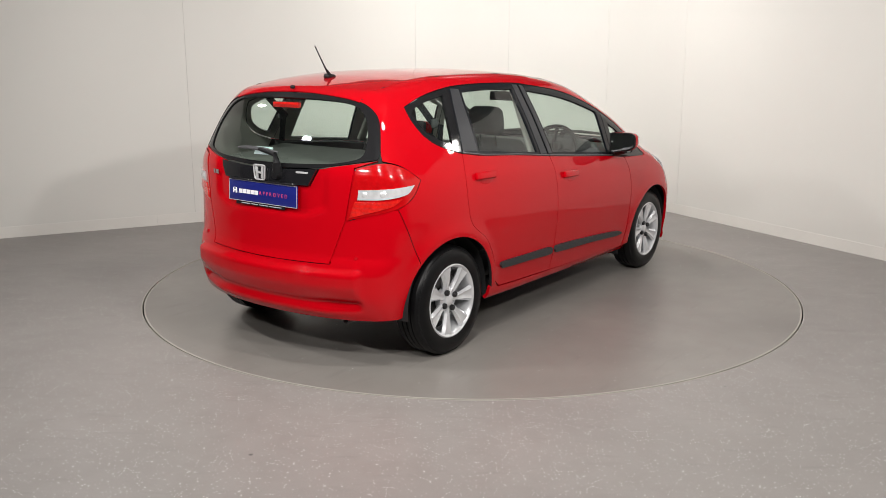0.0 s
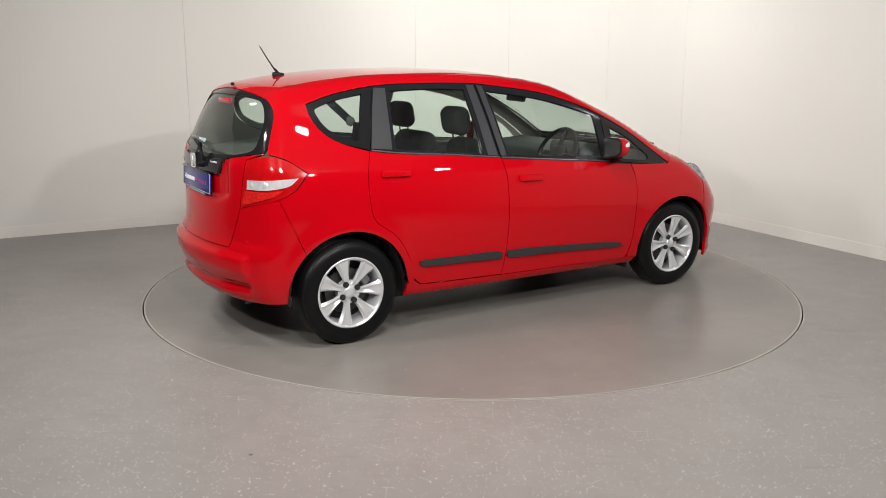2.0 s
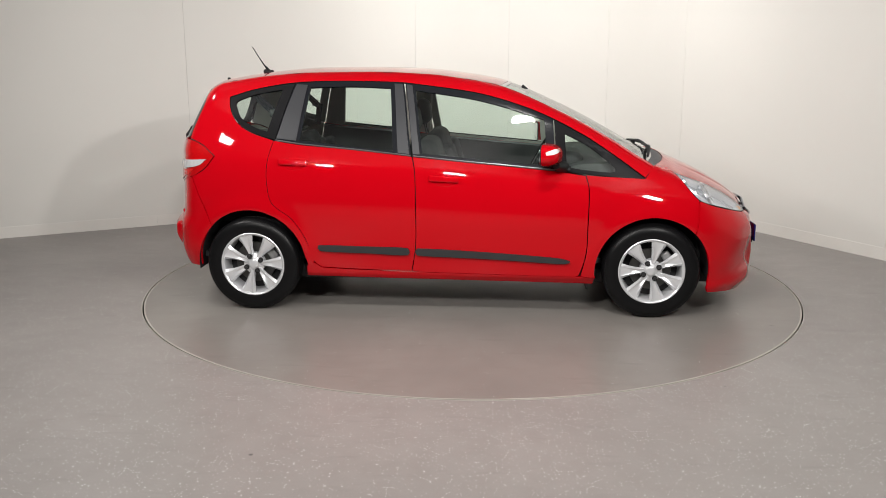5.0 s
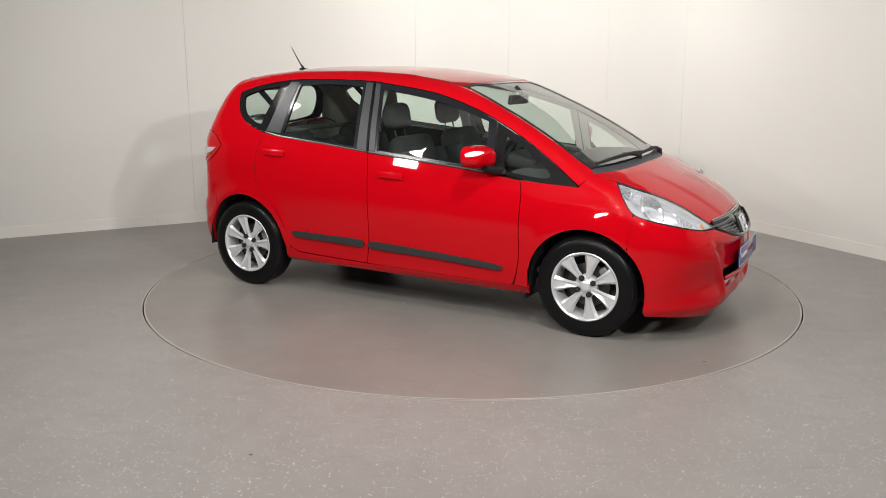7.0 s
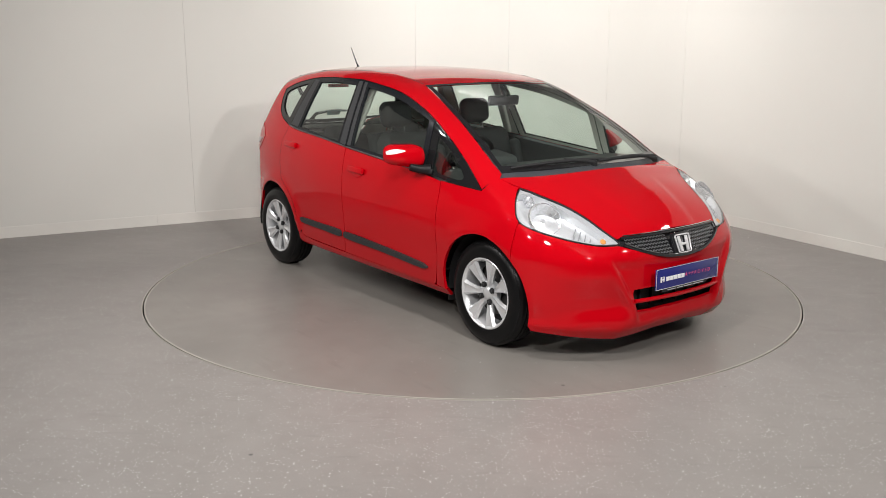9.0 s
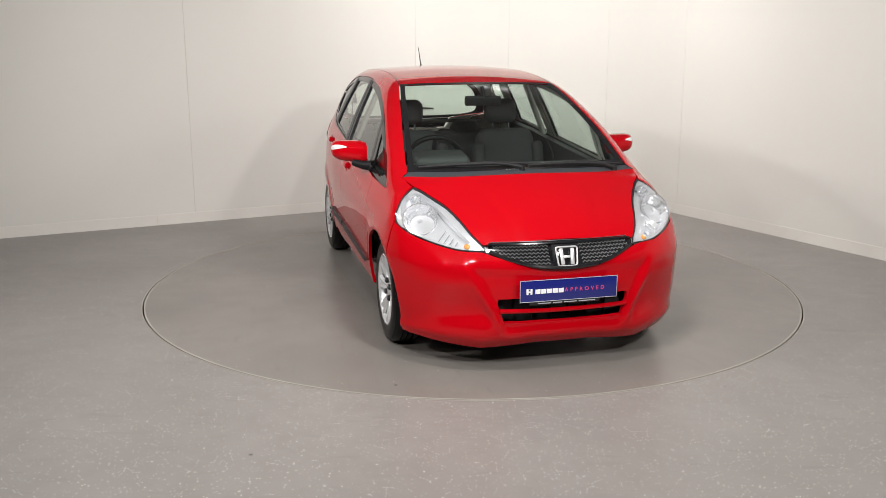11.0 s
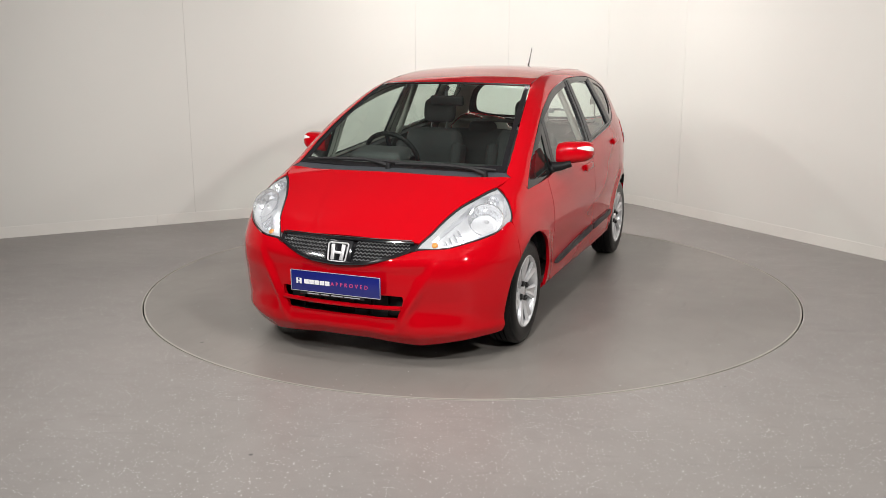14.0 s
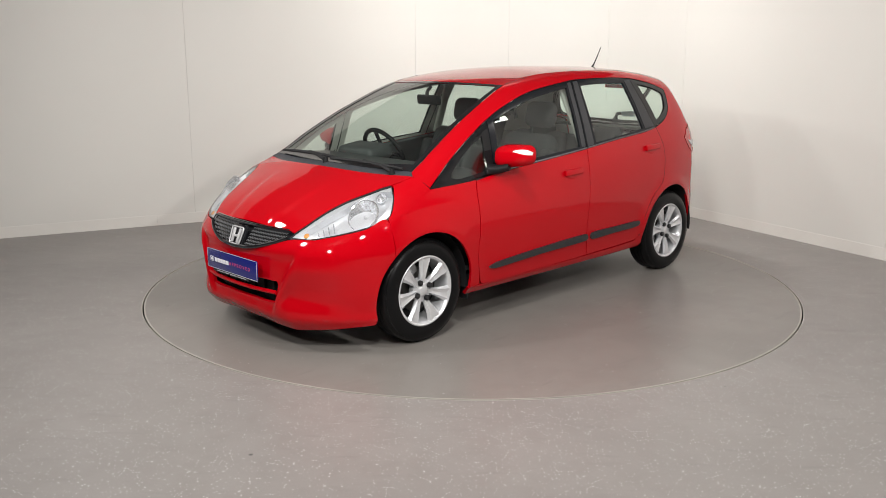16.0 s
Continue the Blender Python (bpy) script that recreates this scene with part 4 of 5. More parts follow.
    panel("lower_lens", rear_map, R3((-1.735, -0.560, 0.885, 1), (-1.66, -0.68, 0.888), (-1.585, -0.74, 0.900, 1), (-1.64, -0.722, 0.862), (-1.757, -0.540, 0.80, 1)), M_STOP, tl, step=0.006, off=0.0055, thick=0.01, relief=lens_cells, flip=flip, label="faceted bright red brake lens")


# ---- wheels ----
def wheel(x, z, s, turned):
    """A seven-spoke alloy wheel; turned: degrees by which the first spoke stands off the vertical."""
    ob = new("wheel")
    ob.parent = car
    ob.matrix_basis = pose(x, s * 0.724, 0.299, 0, 0, 0 if s < 0 else 180)
    prof = [(0.190, 0.07), (0.196, -0.072), (0.205, -0.086), (0.235, -0.092), (0.262, -0.088), (0.282, -0.078), (0.293, -0.066)]
    for g in (-0.045, -0.015, 0.015, 0.045):
        prof += [(0.2985, g - 0.011), (0.299, g + 0.011), (0.291, g + 0.0125), (0.291, g + 0.0165)]
    prof += [(0.293, 0.068), (0.282, 0.078), (0.262, 0.088), (0.235, 0.09), (0.205, 0.085)]
    tyre = part("tyre", lathe(prof, 96, close=True), M_TYRE, ob, "black rubber tyre with grooved tread")
    blocks = []
    for i in range(96):
        for sg in (-1, 1):
            a = 2 * math.pi * (i + (0.5 if sg > 0 else 0)) / 96
            blocks.append(rbox(0.014, 0.026, 0.008, 0.002, 1, Matrix.Rotation(-a, 4, "Y") @ Matrix.Translation((0, sg * 0.068, 0.2775)) @ Matrix.Rotation(sg * radians(43), 4, "X")))
    tagged(part("tread", join(*blocks), M_TYRE, ob), kind="stuff")
    part("rim", lathe([(0.186, 0.06), (0.186, -0.055), (0.193, -0.066), (0.203, -0.078), (0.2035, -0.084), (0.198, -0.087), (0.189, -0.082), (0.184, -0.07), (0.176, -0.045), (0.172, 0.06)], 72, close=True), M_ALLOY, ob, "silver alloy rim")
    for i in range(7):
        a = radians(turned + 360 * i / 7)
        bm = bmesh.new()
        rows = []
        for r, half, y, d in ((0.030, 0.016, -0.056, 0.03), (0.06, 0.018, -0.063, 0.03), (0.10, 0.024, -0.071, 0.028), (0.145, 0.036, -0.078, 0.024), (0.172, 0.045, -0.082, 0.02), (0.192, 0.053, -0.082, 0.016)):
            rows.append([bm.verts.new(v) for v in ((-half, y + 0.013, r), (-half * 0.62, y - 0.001, r), (0, y + 0.002 + 0.006 * (r > 0.09), r), (half * 0.62, y - 0.001, r), (half, y + 0.013, r), (half * 0.8, y + d, r), (-half * 0.8, y + d, r))])
        for p, q in zip(rows, rows[1:]):
            for k in range(7):
                bm.faces.new((p[k], p[(k + 1) % 7], q[(k + 1) % 7], q[k]))
        bm.faces.new(rows[0]), bm.faces.new(rows[-1])
        bmesh.ops.rotate(bm, cent=(0, 0, 0), matrix=Matrix.Rotation(a, 3, "Y"), verts=bm.verts)
        part("spoke", bm, M_ALLOY, ob)
    part("hub", lathe([(0.004, -0.071), (0.026, -0.070), (0.031, -0.066), (0.036, -0.060), (0.068, -0.052), (0.070, -0.02), (0.02, 0.0)], 40), M_ALLOY, ob, "silver hub with a centre cap")
    for i in range(4):
        a = radians(27 + 90 * i)
        part("wheel_nut", lathe([(0.003, -0.080), (0.009, -0.079), (0.0115, -0.066), (0.0115, -0.05)], 6, m=Matrix.Translation((0.052 * math.cos(a), 0, 0.052 * math.sin(a)))), M_DARK, ob)
        # raised black ring puts the shade of a recess round each nut
        part("nut_dark_ring", lathe([(0.010, -0.0735), (0.0155, -0.0735), (0.0165, -0.06), (0.010, -0.06)], 14, m=Matrix.Translation((0.052 * math.cos(a), 0, 0.052 * math.sin(a))), close=True), M_UNDER, ob)
    part("brake_disc", lathe([(0.02, -0.008), (0.128, -0.008), (0.130, 0.0), (0.128, 0.012), (0.02, 0.012)], 48), M_DISC, ob, "steel brake disc behind the spokes")
    part("brake_caliper", rbox(0.10, 0.05, 0.055, 0.014, 3, Matrix.Rotation(radians(-28), 4, "Y") @ Matrix.Translation((0, -0.004, 0.125)) if s > 0 else Matrix.Rotation(radians(58), 4, "Y") @ Matrix.Translation((0, -0.004, 0.125))), M_CALIPER, ob, "grey brake caliper behind the spokes")
    # black disc added behind the spokes to make the gaps between them dark
    part("spoke_gap_backing", lathe([(0.02, 0.02), (0.172, 0.025), (0.172, 0.05), (0.02, 0.05)], 32), M_UNDER, ob)
    return ob


for x, z in HUBS:
    for s in (-1, 1):
        wheel(x, z, s, (12.5 if x > 0 else -14.3) if s < 0 else (2.0 if x > 0 else 20.0))
        bm = bmesh.new()
        rows = []
        for y in (0.50, 0.785):
            rows.append([bm.verts.new((px, s * y, pz)) for px, pz in arc(x, z, ARCH + 0.004, -7, 187, 26)])
        for i in range(25):
            bm.faces.new((rows[0][i], rows[0][i + 1], rows[1][i + 1], rows[1][i]))
        bm.faces.new(rows[0])
        part("arch_liner", bm, M_UNDER, car, "black wheel arch liner")
part("underbody", rbox(2.0, 1.36, 0.10, 0.03, 2, Matrix.Translation((0, 0, 0.235))), M_UNDER, car, "black underbody")
part("underbody", rbox(0.55, 1.0, 0.10, 0.03, 2, Matrix.Translation((1.25, 0, 0.23))), M_UNDER, car)
part("underbody", rbox(0.35, 1.1, 0.12, 0.03, 2, Matrix.Translation((1.66, 0, 0.23))), M_UNDER, car)
part("underbody", rbox(0.75, 1.0, 0.12, 0.03, 2, Matrix.Translation((-1.35, 0, 0.32))), M_UNDER, car)
part("exhaust_pipe", lathe([(0.019, -0.16), (0.023, -0.16), (0.023, 0.16), (0.019, 0.16)], 20, m=Matrix.Translation((-1.60, -0.50, 0.262)) @ pose(0, 0, 0, 0, 0, 90), close=True), M_DISC, car, "steel exhaust tail pipe")
for s in (-1, 1):
    part("deflector", rbox(0.012, 0.20, 0.07, 0.004, 2, Matrix.Translation((0.86, s * 0.66, 0.20))), M_UNDER, car, "black air deflector ahead of the wheel")
# ---- fittings on the body ----
def on_side(x, w, off=0.0, flip=False):
    """A pose on the flank: x along the car, z out of the sheet."""
    p = side_map(np.array([(x, w)]))
    n = Vector(outward(p)[0])
    p = Vector(p[0]) + n * off
    ax = Vector((1, 0, 0))
    ax = (ax - n * ax.dot(n)).normalized()
    if flip:
        p, n, ax = Vector((p.x, -p.y, p.z)), Vector((n.x, -n.y, n.z)), Vector((ax.x, -ax.y, ax.z))
    ay = n.cross(ax)
    return Matrix.Translation(p) @ Matrix((ax, ay, n)).transposed().to_4x4()


def on_end(sign, y, z, off=0.0):
    """A pose on the nose or tail: x to the right of one who faces it, y up, z outwards."""
    p = Vector(cast(np.array([(sign * 1.0, y, z)]), np.array([(float(sign), 0.0, 0.0)]))[0])
    n = Vector((sign, 0, 0))
    return Matrix.Translation(p + n * off) @ Matrix((Vector((0, sign, 0)), Vector((0, 0, 1)), n)).transposed().to_4x4()


def words(name, text, size, mat, parent, m, label="", bold=0.0):
    cu = bpy.data.curves.new("lettering", "FONT")
    cu.body, cu.size, cu.extrude, cu.align_y, cu.offset, cu.space_character = text, size, 0.0006, "CENTER", bold, 1.75
    ob = new("lettering", cu)
    me = bpy.data.meshes.new_from_object(ob)
    bpy.data.objects.remove(ob)
    me.materials.clear()
    me.materials.append(mat)
    out = new(name, me)
    out.parent, out.matrix_basis = parent, m
    return tagged(out, label=label)


def door_mirror(s):
    """Housing lofted outwards from the door: flat behind, bulged ahead, its lower edge rising to a rounded tip."""
    def ring(k, phis, grow=0.0):
        y = 0.800 + 0.208 * k
        shut = math.sqrt(max(0.0, 1 - max(0, (k - 0.72) / 0.28) ** 2)) * (0.82 + 0.18 * min(1, k / 0.15))
        zc, h = 1.008 + 0.020 * k, (0.073 - 0.016 * k) * (0.35 + 0.65 * shut) + grow
        d = (0.112 - 0.02 * k) * (0.30 + 0.70 * shut) + grow
        return [(0.580 - 0.030 * k + d * math.cos(f) ** 0.75, s * y, zc + h * math.copysign(abs(math.sin(f)) ** 0.72, f)) for f in phis]

    def loft(rows, cap):
        bm = bmesh.new()
        vs = [[bm.verts.new(p) for p in r] for r in rows]
        for a, b in zip(vs, vs[1:]):
            for q in range(len(a) - 1):
                bm.faces.new((a[q], a[q + 1], b[q + 1], b[q]))
        if cap:
            bm.faces.new(vs[0]), bm.faces.new(vs[-1])
            bm.faces.new([r[0] for r in vs] + [r[-1] for r in reversed(vs)])
        return bm

    phis = [radians(-90 + 180 * q / 16) + 1e-4 * (8 - q) for q in range(17)]
    ks = [0, 0.03, 0.08, 0.15, 0.3, 0.45, 0.6, 0.72, 0.8, 0.87, 0.93, 0.97, 1.0]
    ob = part("door_mirror", loft([ring(k, phis) for k in ks], True), M_RED, car, "glossy red door mirror housing")
    lens = []
    for k in ks[6:]:
        w = 3 + 17 * (k - 0.6) / 0.4
        lens.append(ring(k, [radians(20 - w + 2 * w * q / 6) for q in range(7)], 0.0022))
    part("mirror_indicator", loft(lens, False), M_LAMP, ob, "clear indicator lens at the mirror's tip")
    for name, mat, inset, x0, x1 in (("mirror_rim", M_BLACK, 0.0015, 0.004, -0.006), ("mirror_glass", M_CHROME, 0.012, -0.005, -0.008)):
        edge = [ring(k, [phis[-1]])[0] for k in ks] + [ring(k, [phis[0]])[0] for k in reversed(ks)]
        mid = Vector((0, s * 0.904, 1.018))
        loop = []
        for x, y, z in edge:
            v = Vector((0, y, z)) - mid
            v *= 1 - inset / v.length
            loop.append((0.580 - 0.030 * (abs(y) - 0.8) / 0.208, mid.y + v.y, mid.z + v.z))
        bm = bmesh.new()
        a = [bm.verts.new((x + x0, y, z)) for x, y, z in loop]
        b = [bm.verts.new((x + x1, y, z)) for x, y, z in loop]
        bm.faces.new(b)
        for q in range(len(a)):
            bm.faces.new((a[q], a[(q + 1) % len(a)], b[(q + 1) % len(a)], b[q]))
        part(name, bm, mat, ob, "silvered mirror glass" if mat is M_CHROME else "")
    return ob


for ob in [o for o in car.children if o.name.split(".")[0] in ("front_door", "rear_door")]:
    flip = sum(v.co.y for v in ob.data.vertices) > 0
    front = ob.name.startswith("front")
    hx, hz = (-0.03, 0.858) if front else (-0.962, 0.948)
    m = on_side(hx, hz, 0.011, flip) @ pose(0, 0, 0, 0, 0, -2 if not flip else 2)
    cup = lathe([(0.002, 0.0018), (0.02, 0.0017), (0.036, 0.0012), (0.046, 0.0004), (0.050, -0.002)], 28, "Z", on_side(hx + 0.012, hz - 0.010, 0.0, flip) @ Matrix.Diagonal((1.4, 0.75, 1, 1)))
    part("handle_cup", cup, M_RED, ob, "swelling of the door skin under the handle")
    part("door_handle", rbox(0.182, 0.042, 0.020, 0.0099, 4, m @ pose(0, 0.002, 0.000)), M_RED, ob, "red door handle")
    for end in (-0.076, 0.076):
        part("handle_foot", rbox(0.026, 0.026, 0.026, 0.008, 2, m @ pose(end, 0.002, -0.010)), M_RED, ob)
    if front:
        part("keyhole", lathe([(0.002, 0.003), (0.007, 0.003), (0.009, -0.004)], 14, "Z", m @ pose(-0.112, -0.002, -0.013)), M_RED, ob)
    if front:
        s = 1 if flip else -1
        mirror = door_mirror(s)
        part("mirror_stalk", tube([(0.70, s * 0.775, 0.935), (0.67, s * 0.83, 0.938), (0.645, s * 0.885, 0.955)], [0.034, 0.026, 0.022], 12), M_BLACK, mirror, "black mirror foot")
        part("mirror_base", rbox(0.10, 0.02, 0.035, 0.008, 3, on_side(0.69, 0.925, 0.006, flip) @ pose(0, 0, 0, 90, 0, 0)), M_BLACK, mirror)

# aerial, washer jet, parking sensors
aerial = part("aerial", tube([(-1.312, 0, 1.484), (-1.33, 0, 1.508), (-1.345, 0, 1.524), (-1.385, 0, 1.585), (-1.424, 0, 1.648)], [0.010, 0.008, 0.0045, 0.0035, 0.0028], 8), M_BLACK, car, "black roof aerial")
part("aerial_foot", rbox(0.072, 0.038, 0.030, 0.012, 4, Matrix.Translation((-1.315, 0, 1.480)) @ pose(0, 0, 0, 0, 6, 0)), M_BLACK, aerial)
for y in (-0.58, -0.20, 0.20, 0.58):
    part("parking_sensor", lathe([(0.002, 0.004), (0.010, 0.003), (0.011, -0.004)], 16, "Z", on_end(-1, y, 0.60 if abs(y) > 0.4 else 0.49, 0.026 if abs(y) < 0.4 else 0.003) @ pose(0, 0, 0, 0, -y * 50, 0)), M_RED, car)
part("washer_jet", rbox(0.02, 0.024, 0.018, 0.006, 3, Matrix.Translation((-1.60, 0, 1.432))), M_BLACK, car)

# roof ditch strips
for s in (-1, 1):
    pts = top_map(np.array([(0.28, s * 0.5155), (0.1, s * 0.511), (-0.4, s * 0.509), (-1.0, s * 0.499), (-1.42, s * 0.479), (-1.57, s * 0.470)]))
    part("roof_strip", tube([tuple(p + np.array((0, 0, -0.001))) for p in pts], 0.0035, 6), M_BLACK, car)

# wipers
def on_top(x, y, off):
    p = top_map(np.array([(x, y)]))
    return tuple((p + outward(p) * off)[0])


for pivot, elbow, a, b in (((1.305, -0.02), (1.288, -0.10), (1.212, -0.60), (1.280, 0.14)), ((1.275, 0.56), (1.268, 0.48), (1.292, 0.02), (1.232, 0.61))):
    mid = ((a[0] + b[0]) / 2, (a[1] + b[1]) / 2)
    w = part("wiper", tube([on_top(*pivot, 0.012), on_top(*elbow, 0.026), on_top(mid[0] + 0.008, mid[1], 0.030)], [0.014, 0.011, 0.009], 8), M_UNDER, car, "black windscreen wiper arm")
    part("wiper_blade", tube([on_top(a[0] + (b[0] - a[0]) * k / 8 + 0.015 * math.sin(math.pi * k / 8), a[1] + (b[1] - a[1]) * k / 8, 0.016 + 0.010 * math.sin(math.pi * k / 8)) for k in range(9)], [0.007, 0.009, 0.010, 0.011, 0.012, 0.011, 0.010, 0.009, 0.007], 6), M_UNDER, w)
    part("wiper_pivot", lathe([(0.002, 0.03), (0.014, 0.026), (0.018, 0.0), (0.02, -0.02)], 16, "Z", Matrix.Translation(on_top(*pivot, 0.0))), M_BLACK, w)


def behind(y, z, off):
    p = rear_map(np.array([end_of((-1.8, y, z), -1)]))
    return tuple((p + outward(p) * off)[0])


rw = part("rear_wiper", tube([behind(-0.125, 1.010, 0.02), behind(-0.13, 1.045, 0.038), behind(-0.105, 1.085, 0.036), behind(0.02, 1.105, 0.032)], [0.026, 0.022, 0.014, 0.009], 10), M_BLACK, car, "black rear wiper arm")
part("wiper_blade", tube([behind(-0.10, 1.100, 0.016), behind(0.0, 1.108, 0.022), behind(0.12, 1.110, 0.022), behind(0.225, 1.108, 0.012)], [0.007, 0.011, 0.011, 0.006], 8), M_STRIP, rw)
part("wiper_pivot", lathe([(0.003, 0.035), (0.022, 0.03), (0.028, 0.0), (0.03, -0.02)], 20, "Z", on_end(-1, -0.125, 1.000, 0.008)), M_BLACK, rw)
part("high_stop_lamp", rbox(0.19, 0.030, 0.03, 0.006, 2, on_end(-1, 0, 1.340, -0.035)), M_STOP, car, "red high-level brake lamp behind the rear screen")
part("screen_sticker", rbox(0.13, 0.045, 0.002, 0.001, 1, on_end(-1, 0.035, 1.105, -0.012) @ pose(0, 0, 0, -28, 0, 0)), M_PAPER, car, "pale sticker low on the rear screen")


# emblems: plain chrome shapes
def emblem(m, w, h, parent):
    e = new("emblem")
    e.parent = parent
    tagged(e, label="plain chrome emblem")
    ring = [(-w * 0.42, -h / 2), (w * 0.42, -h / 2), (w / 2, h / 2), (-w / 2, h / 2)]
    path = []
    for i in range(4):
        a, b, c = Vector(ring[i - 1]), Vector(ring[i]), Vector(ring[(i + 1) % 4])
        for k in range(5):
            t = k / 4
            p0, p1 = b + (a - b).normalized() * 0.014, b + (c - b).normalized() * 0.014
            q = p0 * (1 - t) ** 2 + b * 2 * t * (1 - t) + p1 * t * t
            path.append((q.x, q.y, 0.006))
    path.append(path[0])
    part("emblem_frame", tube(path, 0.0045, 8, m), M_BADGE, e)
    for sx in (-1, 1):
        part("emblem_bar", rbox(w * 0.17, h * 0.86, 0.010, 0.003, 2, m @ pose(sx * w * 0.24, 0, 0.005, 0, 0, -sx * 4)), M_BADGE, e)
    part("emblem_bar", rbox(w * 0.40, h * 0.15, 0.009, 0.003, 2, m @ pose(0, -h * 0.02, 0.005)), M_BADGE, e)
    return e


emblem(on_end(1, 0, 0.602, 0.012) @ pose(0, 0, 0, -22, 0, 0), 0.118, 0.098, car)
emblem(on_end(-1, 0, 1.000, 0.012), 0.088, 0.076, car)
part("emblem_plinth", rbox(0.15, 0.125, 0.012, 0.004, 2, on_end(1, 0, 0.602, 0.001) @ pose(0, 0, 0, -22, 0, 0)), M_GLOSS, car)


# plates with a white mark, a bar for the maker's word and one readable word
def plate(m):
    p = part("plate", rbox(0.526, 0.113, 0.008, 0.003, 2, m), M_PLATE, car, "blue dealer plate with white and pink print")
    part("plate_rim", join(*[rbox(sx, sy, 0.003, 0.001, 1, m @ pose(px, py, 0.0048)) for sx, sy, px, py in ((0.526, 0.003, 0, 0.055), (0.526, 0.003, 0, -0.055), (0.003, 0.107, 0.2615, 0), (0.003, 0.107, -0.2615, 0))]), M_RIM, p)
    part("white_mark", rbox(0.032, 0.030, 0.002, 0.001, 1, m @ pose(-0.213, -0.002, 0.0052)), M_INK, p)
    part("mark_bar", join(rbox(0.009, 0.010, 0.002, 0, 1, m @ pose(-0.213, 0.007, 0.0062)), rbox(0.009, 0.010, 0.002, 0, 1, m @ pose(-0.213, -0.011, 0.0062))), M_PLATE, p)
    bars = []
    for i in range(5):
        x0 = -0.168 + i * 0.031
        bars += [rbox(0.027, 0.023, 0.002, 0.0005, 1, m @ pose(x0, -0.003, 0.0052))]
    part("print_bars", join(*bars), M_INK, p, "white bars of print")
    words("lettering", "APPROVED", 0.0285, M_PINK, p, m @ pose(-0.024, -0.003, 0.0045), "pink spaced lettering")
    strip = part("plate_strip", rbox(0.38, 0.016, 0.004, 0.001, 1, m @ pose(-0.02, -0.066, 0.0)), M_GLOSS, p, "narrow dark strip under the plate")
    part("print_bars", join(*[rbox(w, 0.0045, 0.001, 0, 1, m @ pose(x, -0.066, 0.0026)) for w, x in ((0.07, -0.13), (0.05, -0.06), (0.07, 0.01), (0.09, 0.10))]), M_RIM, strip)
    return p


plate(on_end(1, 0, 0.443, 0.004))
plate(on_end(-1, 0, 0.888, -0.002) @ pose(0, 0, 0, -3, 0, 0))
part("plate_lamp_hood", rbox(0.50, 0.010, 0.016, 0.004, 3, on_end(-1, 0, 0.951, 0.004)), M_GLOSS, car)
for x0, wd in ((0.36, 0.035), (0.395, 0.02)):
    part("badge", rbox(wd, 0.024, 0.004, 0.001, 1, on_end(-1, x0 + 0.06, 0.965, 0.003) @ pose(0, 0, 0, 0, -14, 0)), M_CHROME, car, "small chrome badge")
part("badge", rbox(0.075, 0.010, 0.003, 0.001, 1, on_end(-1, -0.28, 1.016, 0.008) @ pose(0, 0, 0, 0, 8, 0)), M_SILVER, car)

# grille bars, a wavy lattice
low = curve((0.0, 0.12, 0.309, 0.415), (0.545, 0.552, 0.594, 0.628))
for i in range(7):
    z = 0.560 + i * 0.0155
    for s in (-1, 1):
        ys = [y for y in np.arange(0.085, 0.40, 0.0115) if low(y) < z - 0.006]
        if len(ys) < 3:
            continue
        q = np.array([end_of((1.93, s * y, z + (0.0038 if k % 2 else -0.0038)), 1) for k, y in enumerate(ys)])
        p = front_map(q)
        part("grille_bar", tube([tuple(v) for v in p - outward(p) * 0.006], 0.0028, 5), M_MESH, car)
for name, zz, rad in (("grille_top_bar", 0.660, 0.008),):
    p = front_map(np.array([end_of((1.88, y, zz - 0.0 * abs(y)), 1) for y in np.linspace(-0.40, 0.40, 17)]))
    part(name, tube([tuple(v) for v in p + outward(p) * 0.001], rad, 8), M_GLOSS, car, "gloss black bar along the grille")
p = front_map(np.array([end_of((1.88, y, 0.668), 1) for y in np.linspace(-0.39, 0.39, 17)]))
part("grille_bright_line", tube([tuple(v) for v in p + outward(p) * 0.006], 0.0028, 6), M_CHROME, car, "thin bright line along the grille's top")
p = front_map(np.array([end_of((1.93, y, float(low(abs(y))) + 0.004), 1) for y in np.linspace(-0.41, 0.41, 25)]))
part("grille_surround", tube([tuple(v) for v in p + outward(p) * 0.002], 0.010, 8), M_GLOSS, car, "gloss black grille surround")

# lower intake: dark recess and two red bars
part("intake_recess", rbox(0.10, 0.70, 0.165, 0.02, 2, Matrix.Translation((1.815, 0, 0.325))), M_UNDER, car, "dark lower intake")
for z, off in ((0.330, -0.020),):
    p = front_map(np.array([end_of((1.95, y, z), 1) for y in np.linspace(-0.345, 0.345, 15)]))
    p[:, 0] += off
    part("intake_bar", tube([tuple(v) for v in p], 0.012, 8), M_RED, front_bumper, "red bar across the lower intake")
for i in range(6):
    part("intake_rib", rbox(0.03, 0.006, 0.12, 0.002, 1, Matrix.Translation((1.870, -0.25 + 0.1 * i, 0.325))), M_BLACK, front_bumper)

# ---- cabin ----
part("cabin_floor", rbox(2.75, 1.34, 0.04, 0.01, 2, Matrix.Translation((-0.28, 0, 0.33))), M_DASH, car, "dark cabin floor")
part("boot_floor", rbox(0.65, 1.05, 0.16, 0.02, 2, Matrix.Translation((-1.42, 0, 0.60))), M_DASH, car)
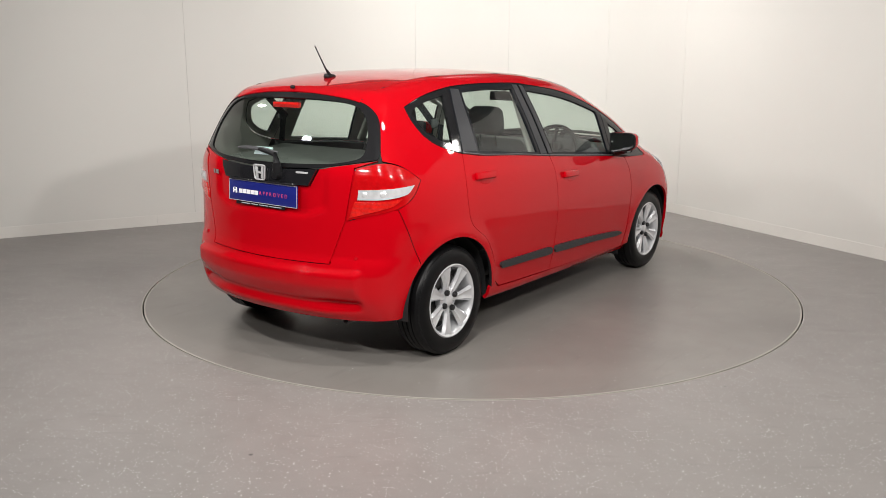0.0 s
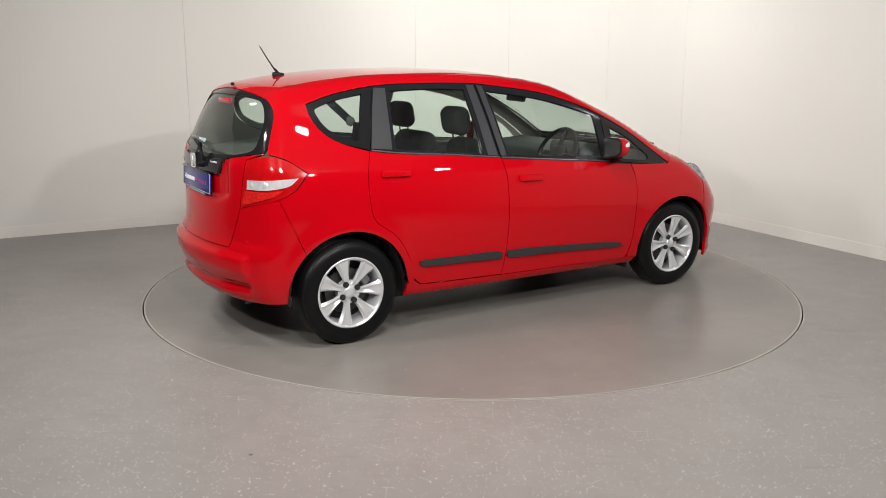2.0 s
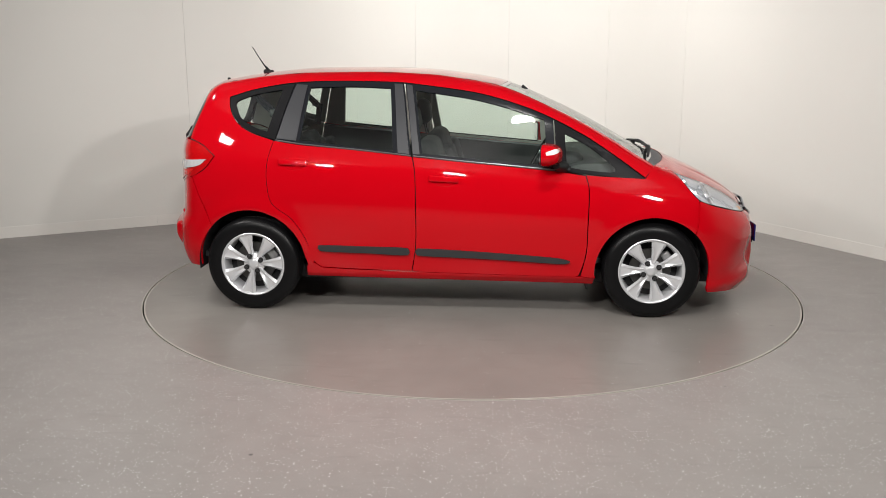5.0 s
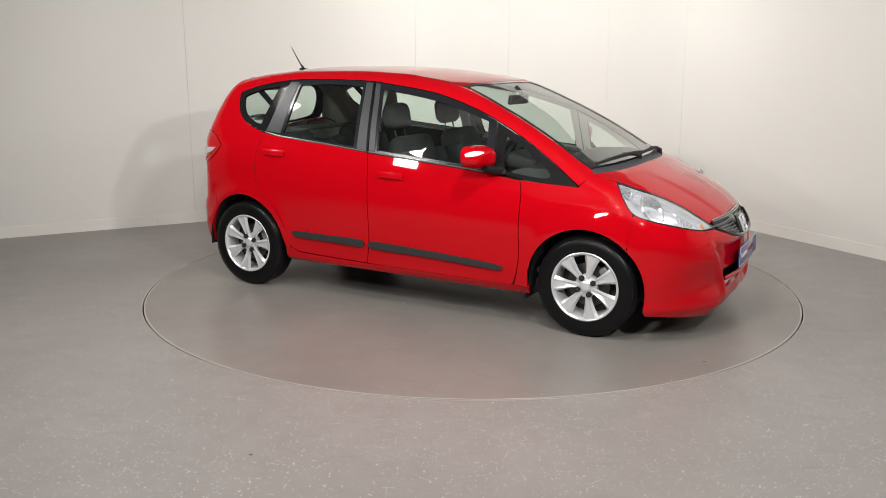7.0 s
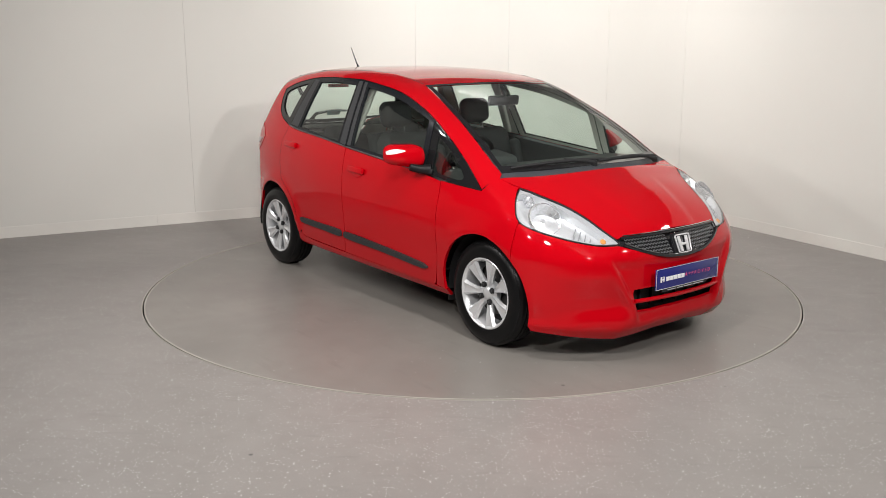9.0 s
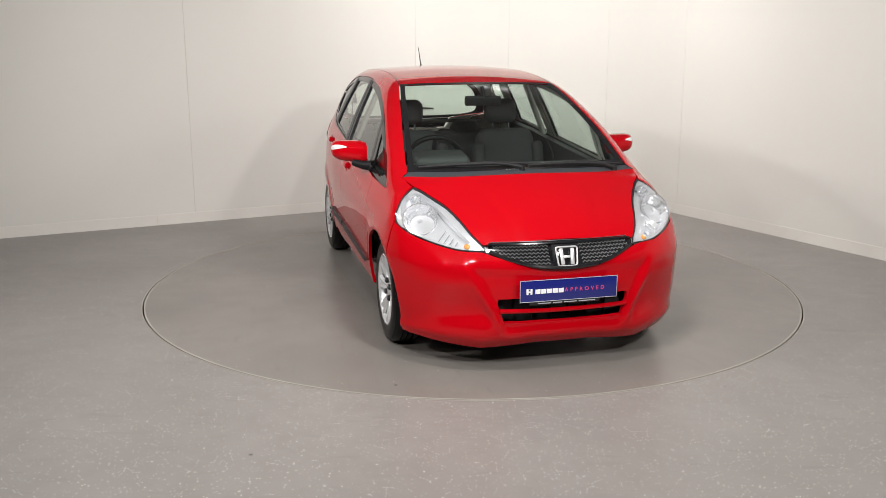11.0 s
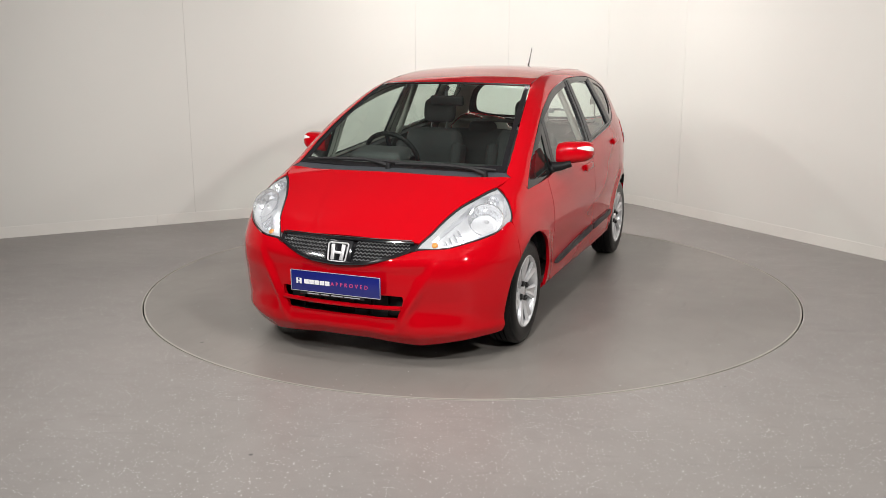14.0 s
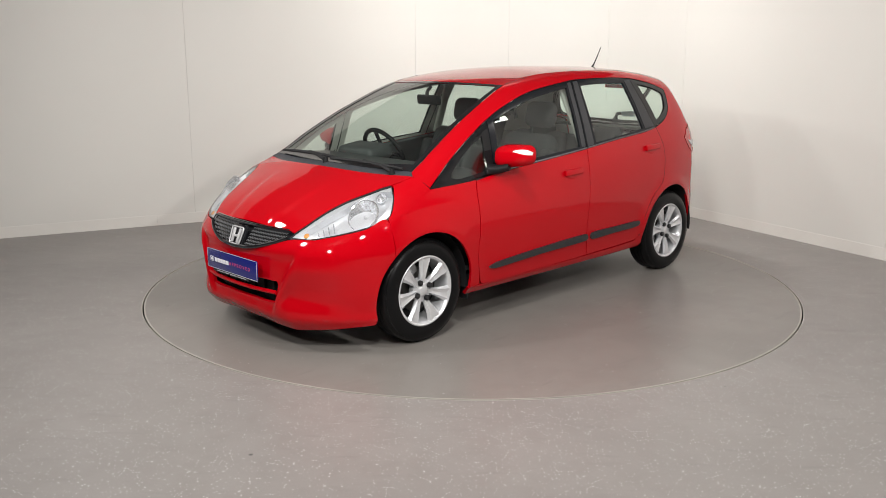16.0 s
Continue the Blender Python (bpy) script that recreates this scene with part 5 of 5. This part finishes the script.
part("parcel_shelf", rbox(0.46, 1.10, 0.025, 0.01, 3, Matrix.Translation((-1.40, 0, 1.035)) @ pose(0, 0, 0, 0, -5, 0)), M_SHELF, car, "grey parcel shelf over the boot")
part("bulkhead", rbox(0.04, 1.3, 0.55, 0.01, 2, Matrix.Translation((1.16, 0, 0.62))), M_DASH, car)
dash = part("dashboard", prism([(1.22, 0.925), (1.02, 0.955), (0.80, 0.945), (0.70, 0.915), (0.655, 0.84), (0.70, 0.62), (1.2, 0.6)], -0.68, 0.68, 0.02), M_DASH, car, "charcoal dashboard")
part("instrument_hood", rbox(0.22, 0.36, 0.10, 0.04, 4, Matrix.Translation((0.72, -0.36, 0.955)) @ pose(0, 0, 0, 0, 8, 0)), M_DASH, dash)
part("centre_console", rbox(0.55, 0.24, 0.40, 0.04, 3, Matrix.Translation((0.52, 0, 0.56)) @ pose(0, 0, 0, 0, 20, 0)), M_DASH, dash)
for y in (-0.60, 0.60, -0.09, 0.09):
    part("air_vent", lathe([(0.02, 0.0), (0.045, 0.012), (0.05, 0.02), (0.05, 0.04)], 20, "Z", Matrix.Translation((0.69, y, 0.86)) @ Matrix.Rotation(radians(90), 4, "Y")), M_SILVER, dash)
ring = [(0.185 * math.cos(a), 0.185 * math.sin(a), 0) for a in np.linspace(0, 2 * math.pi, 33)]
m = Matrix.Translation((0.545, -0.36, 0.930)) @ pose(0, 0, 0, 0, -62, 0)
wheel_rim = part("steering_wheel", tube(ring, 0.0155, 10, m), M_BLACK, car, "black steering wheel")
part("wheel_boss", rbox(0.15, 0.14, 0.05, 0.03, 4, m @ pose(-0.01, 0, -0.01)), M_BLACK, wheel_rim)
for a in (0, 180, 270):
    part("wheel_spoke", rbox(0.14, 0.03, 0.015, 0.006, 2, m @ pose(0, 0, 0, 0, 0, a + 90) @ pose(0.11, 0, 0)), M_PILLAR, wheel_rim)
part("steering_column", tube([tuple(m @ Vector((0, 0, -0.01))), (0.80, -0.36, 0.80)], 0.05, 12), M_BLACK, wheel_rim)


def seat(x, y, wide, rest=1):
    st = new("front_seat" if rest == 1 else "rear_seat")
    st.parent = car
    st.matrix_basis = pose(x, y, 0)
    tagged(st, label="charcoal cloth seat with a head restraint")
    part("cushion", rbox(0.50, wide, 0.17, 0.06, 4, pose(0.12, 0, 0.53, 0, -8, 0)), M_CLOTH, st)
    b = part("backrest", rbox(0.15, wide, 0.60 if rest == 1 else 0.52, 0.07, 5, pose(-0.20, 0, 0.78 if rest == 1 else 0.74, 0, -16, 0)), M_CLOTH, st)
    for v in b.data.vertices:
        v.co.y *= 1 - 0.22 * max(0, (v.co.z - 0.80) / 0.32)
    for sy in (-1, 1):
        part("bolster", rbox(0.16, 0.08, 0.44, 0.038, 4, pose(-0.15, sy * (wide / 2 - 0.03), 0.76, 0, -16, 0)), M_CLOTH, st)
    return st


def restraint(st, x, y, z):
    h = part("head_restraint", rbox(0.115, 0.245, 0.180, 0.056, 6, pose(x, y, z, 0, -10, 0)), M_CLOTH, st)
    for sy in (-0.06, 0.06):
        part("restraint_post", tube([(x + 0.01, y + sy, z - 0.06), (x + 0.035, y + sy, z - 0.17)], 0.006, 8), M_DARK, h)


for y in (-0.355, 0.355):
    st = seat(0.10, y, 0.50)
    restraint(st, -0.375, 0, 1.190)
for y in (-0.34, 0.34):
    st = seat(-0.86, y, 0.62, 2)
    restraint(st, -0.25, 0.02 if y < 0 else -0.02, 0.965)
part("rear_centre_cushion", rbox(0.12, 0.16, 0.50, 0.04, 4, pose(-1.06, 0, 0.735, 0, -16, 0)), M_CLOTH, car, "charcoal cloth between the rear seats")
part("inner_mirror", rbox(0.03, 0.24, 0.065, 0.014, 4, Matrix.Translation((0.46, 0, 1.305)) @ pose(0, 0, 0, 0, 8, -6)), M_BLACK, car, "black interior mirror")
part("mirror_mount", tube([(0.48, 0, 1.33), (0.47, 0, 1.365), (0.44, 0, 1.39)], 0.012, 8), M_BLACK, car)
for s in (-1, 1):
    belt = part("seat_belt", rbox(0.045, 0.004, 0.20, 0.001, 1, Matrix.Translation((-1.18, s * 0.585, 1.285)) @ pose(0, 0, 0, 0, -48, 0)), M_PILLAR, car, "grey seat belt at the rear pillar")
    part("belt_guide", rbox(0.05, 0.02, 0.05, 0.01, 2, Matrix.Translation((-1.13, s * 0.60, 1.235))), M_DASH, belt)
    part("belt_web", rbox(0.045, 0.004, 0.16, 0.001, 1, Matrix.Translation((-1.11, s * 0.62, 1.15)) @ pose(0, 0, 0, 0, 8, 0)), M_PILLAR, belt)
    part("pillar_trim", rbox(0.07, 0.03, 0.42, 0.014, 3, Matrix.Translation((-0.27, s * 0.625, 1.20)) @ pose(0, 0, 0, s * 24, 5, 0)), M_TRIM, car, "warm grey pillar trim")


def motions():
    for thing, off in ((car, PARKED), (turntable, (0, 0))):
        walk(thing, [(t, pose(0, 0, 0, 0, 0, a) @ pose(*off, 0)) for t, a in TURN])


motions()
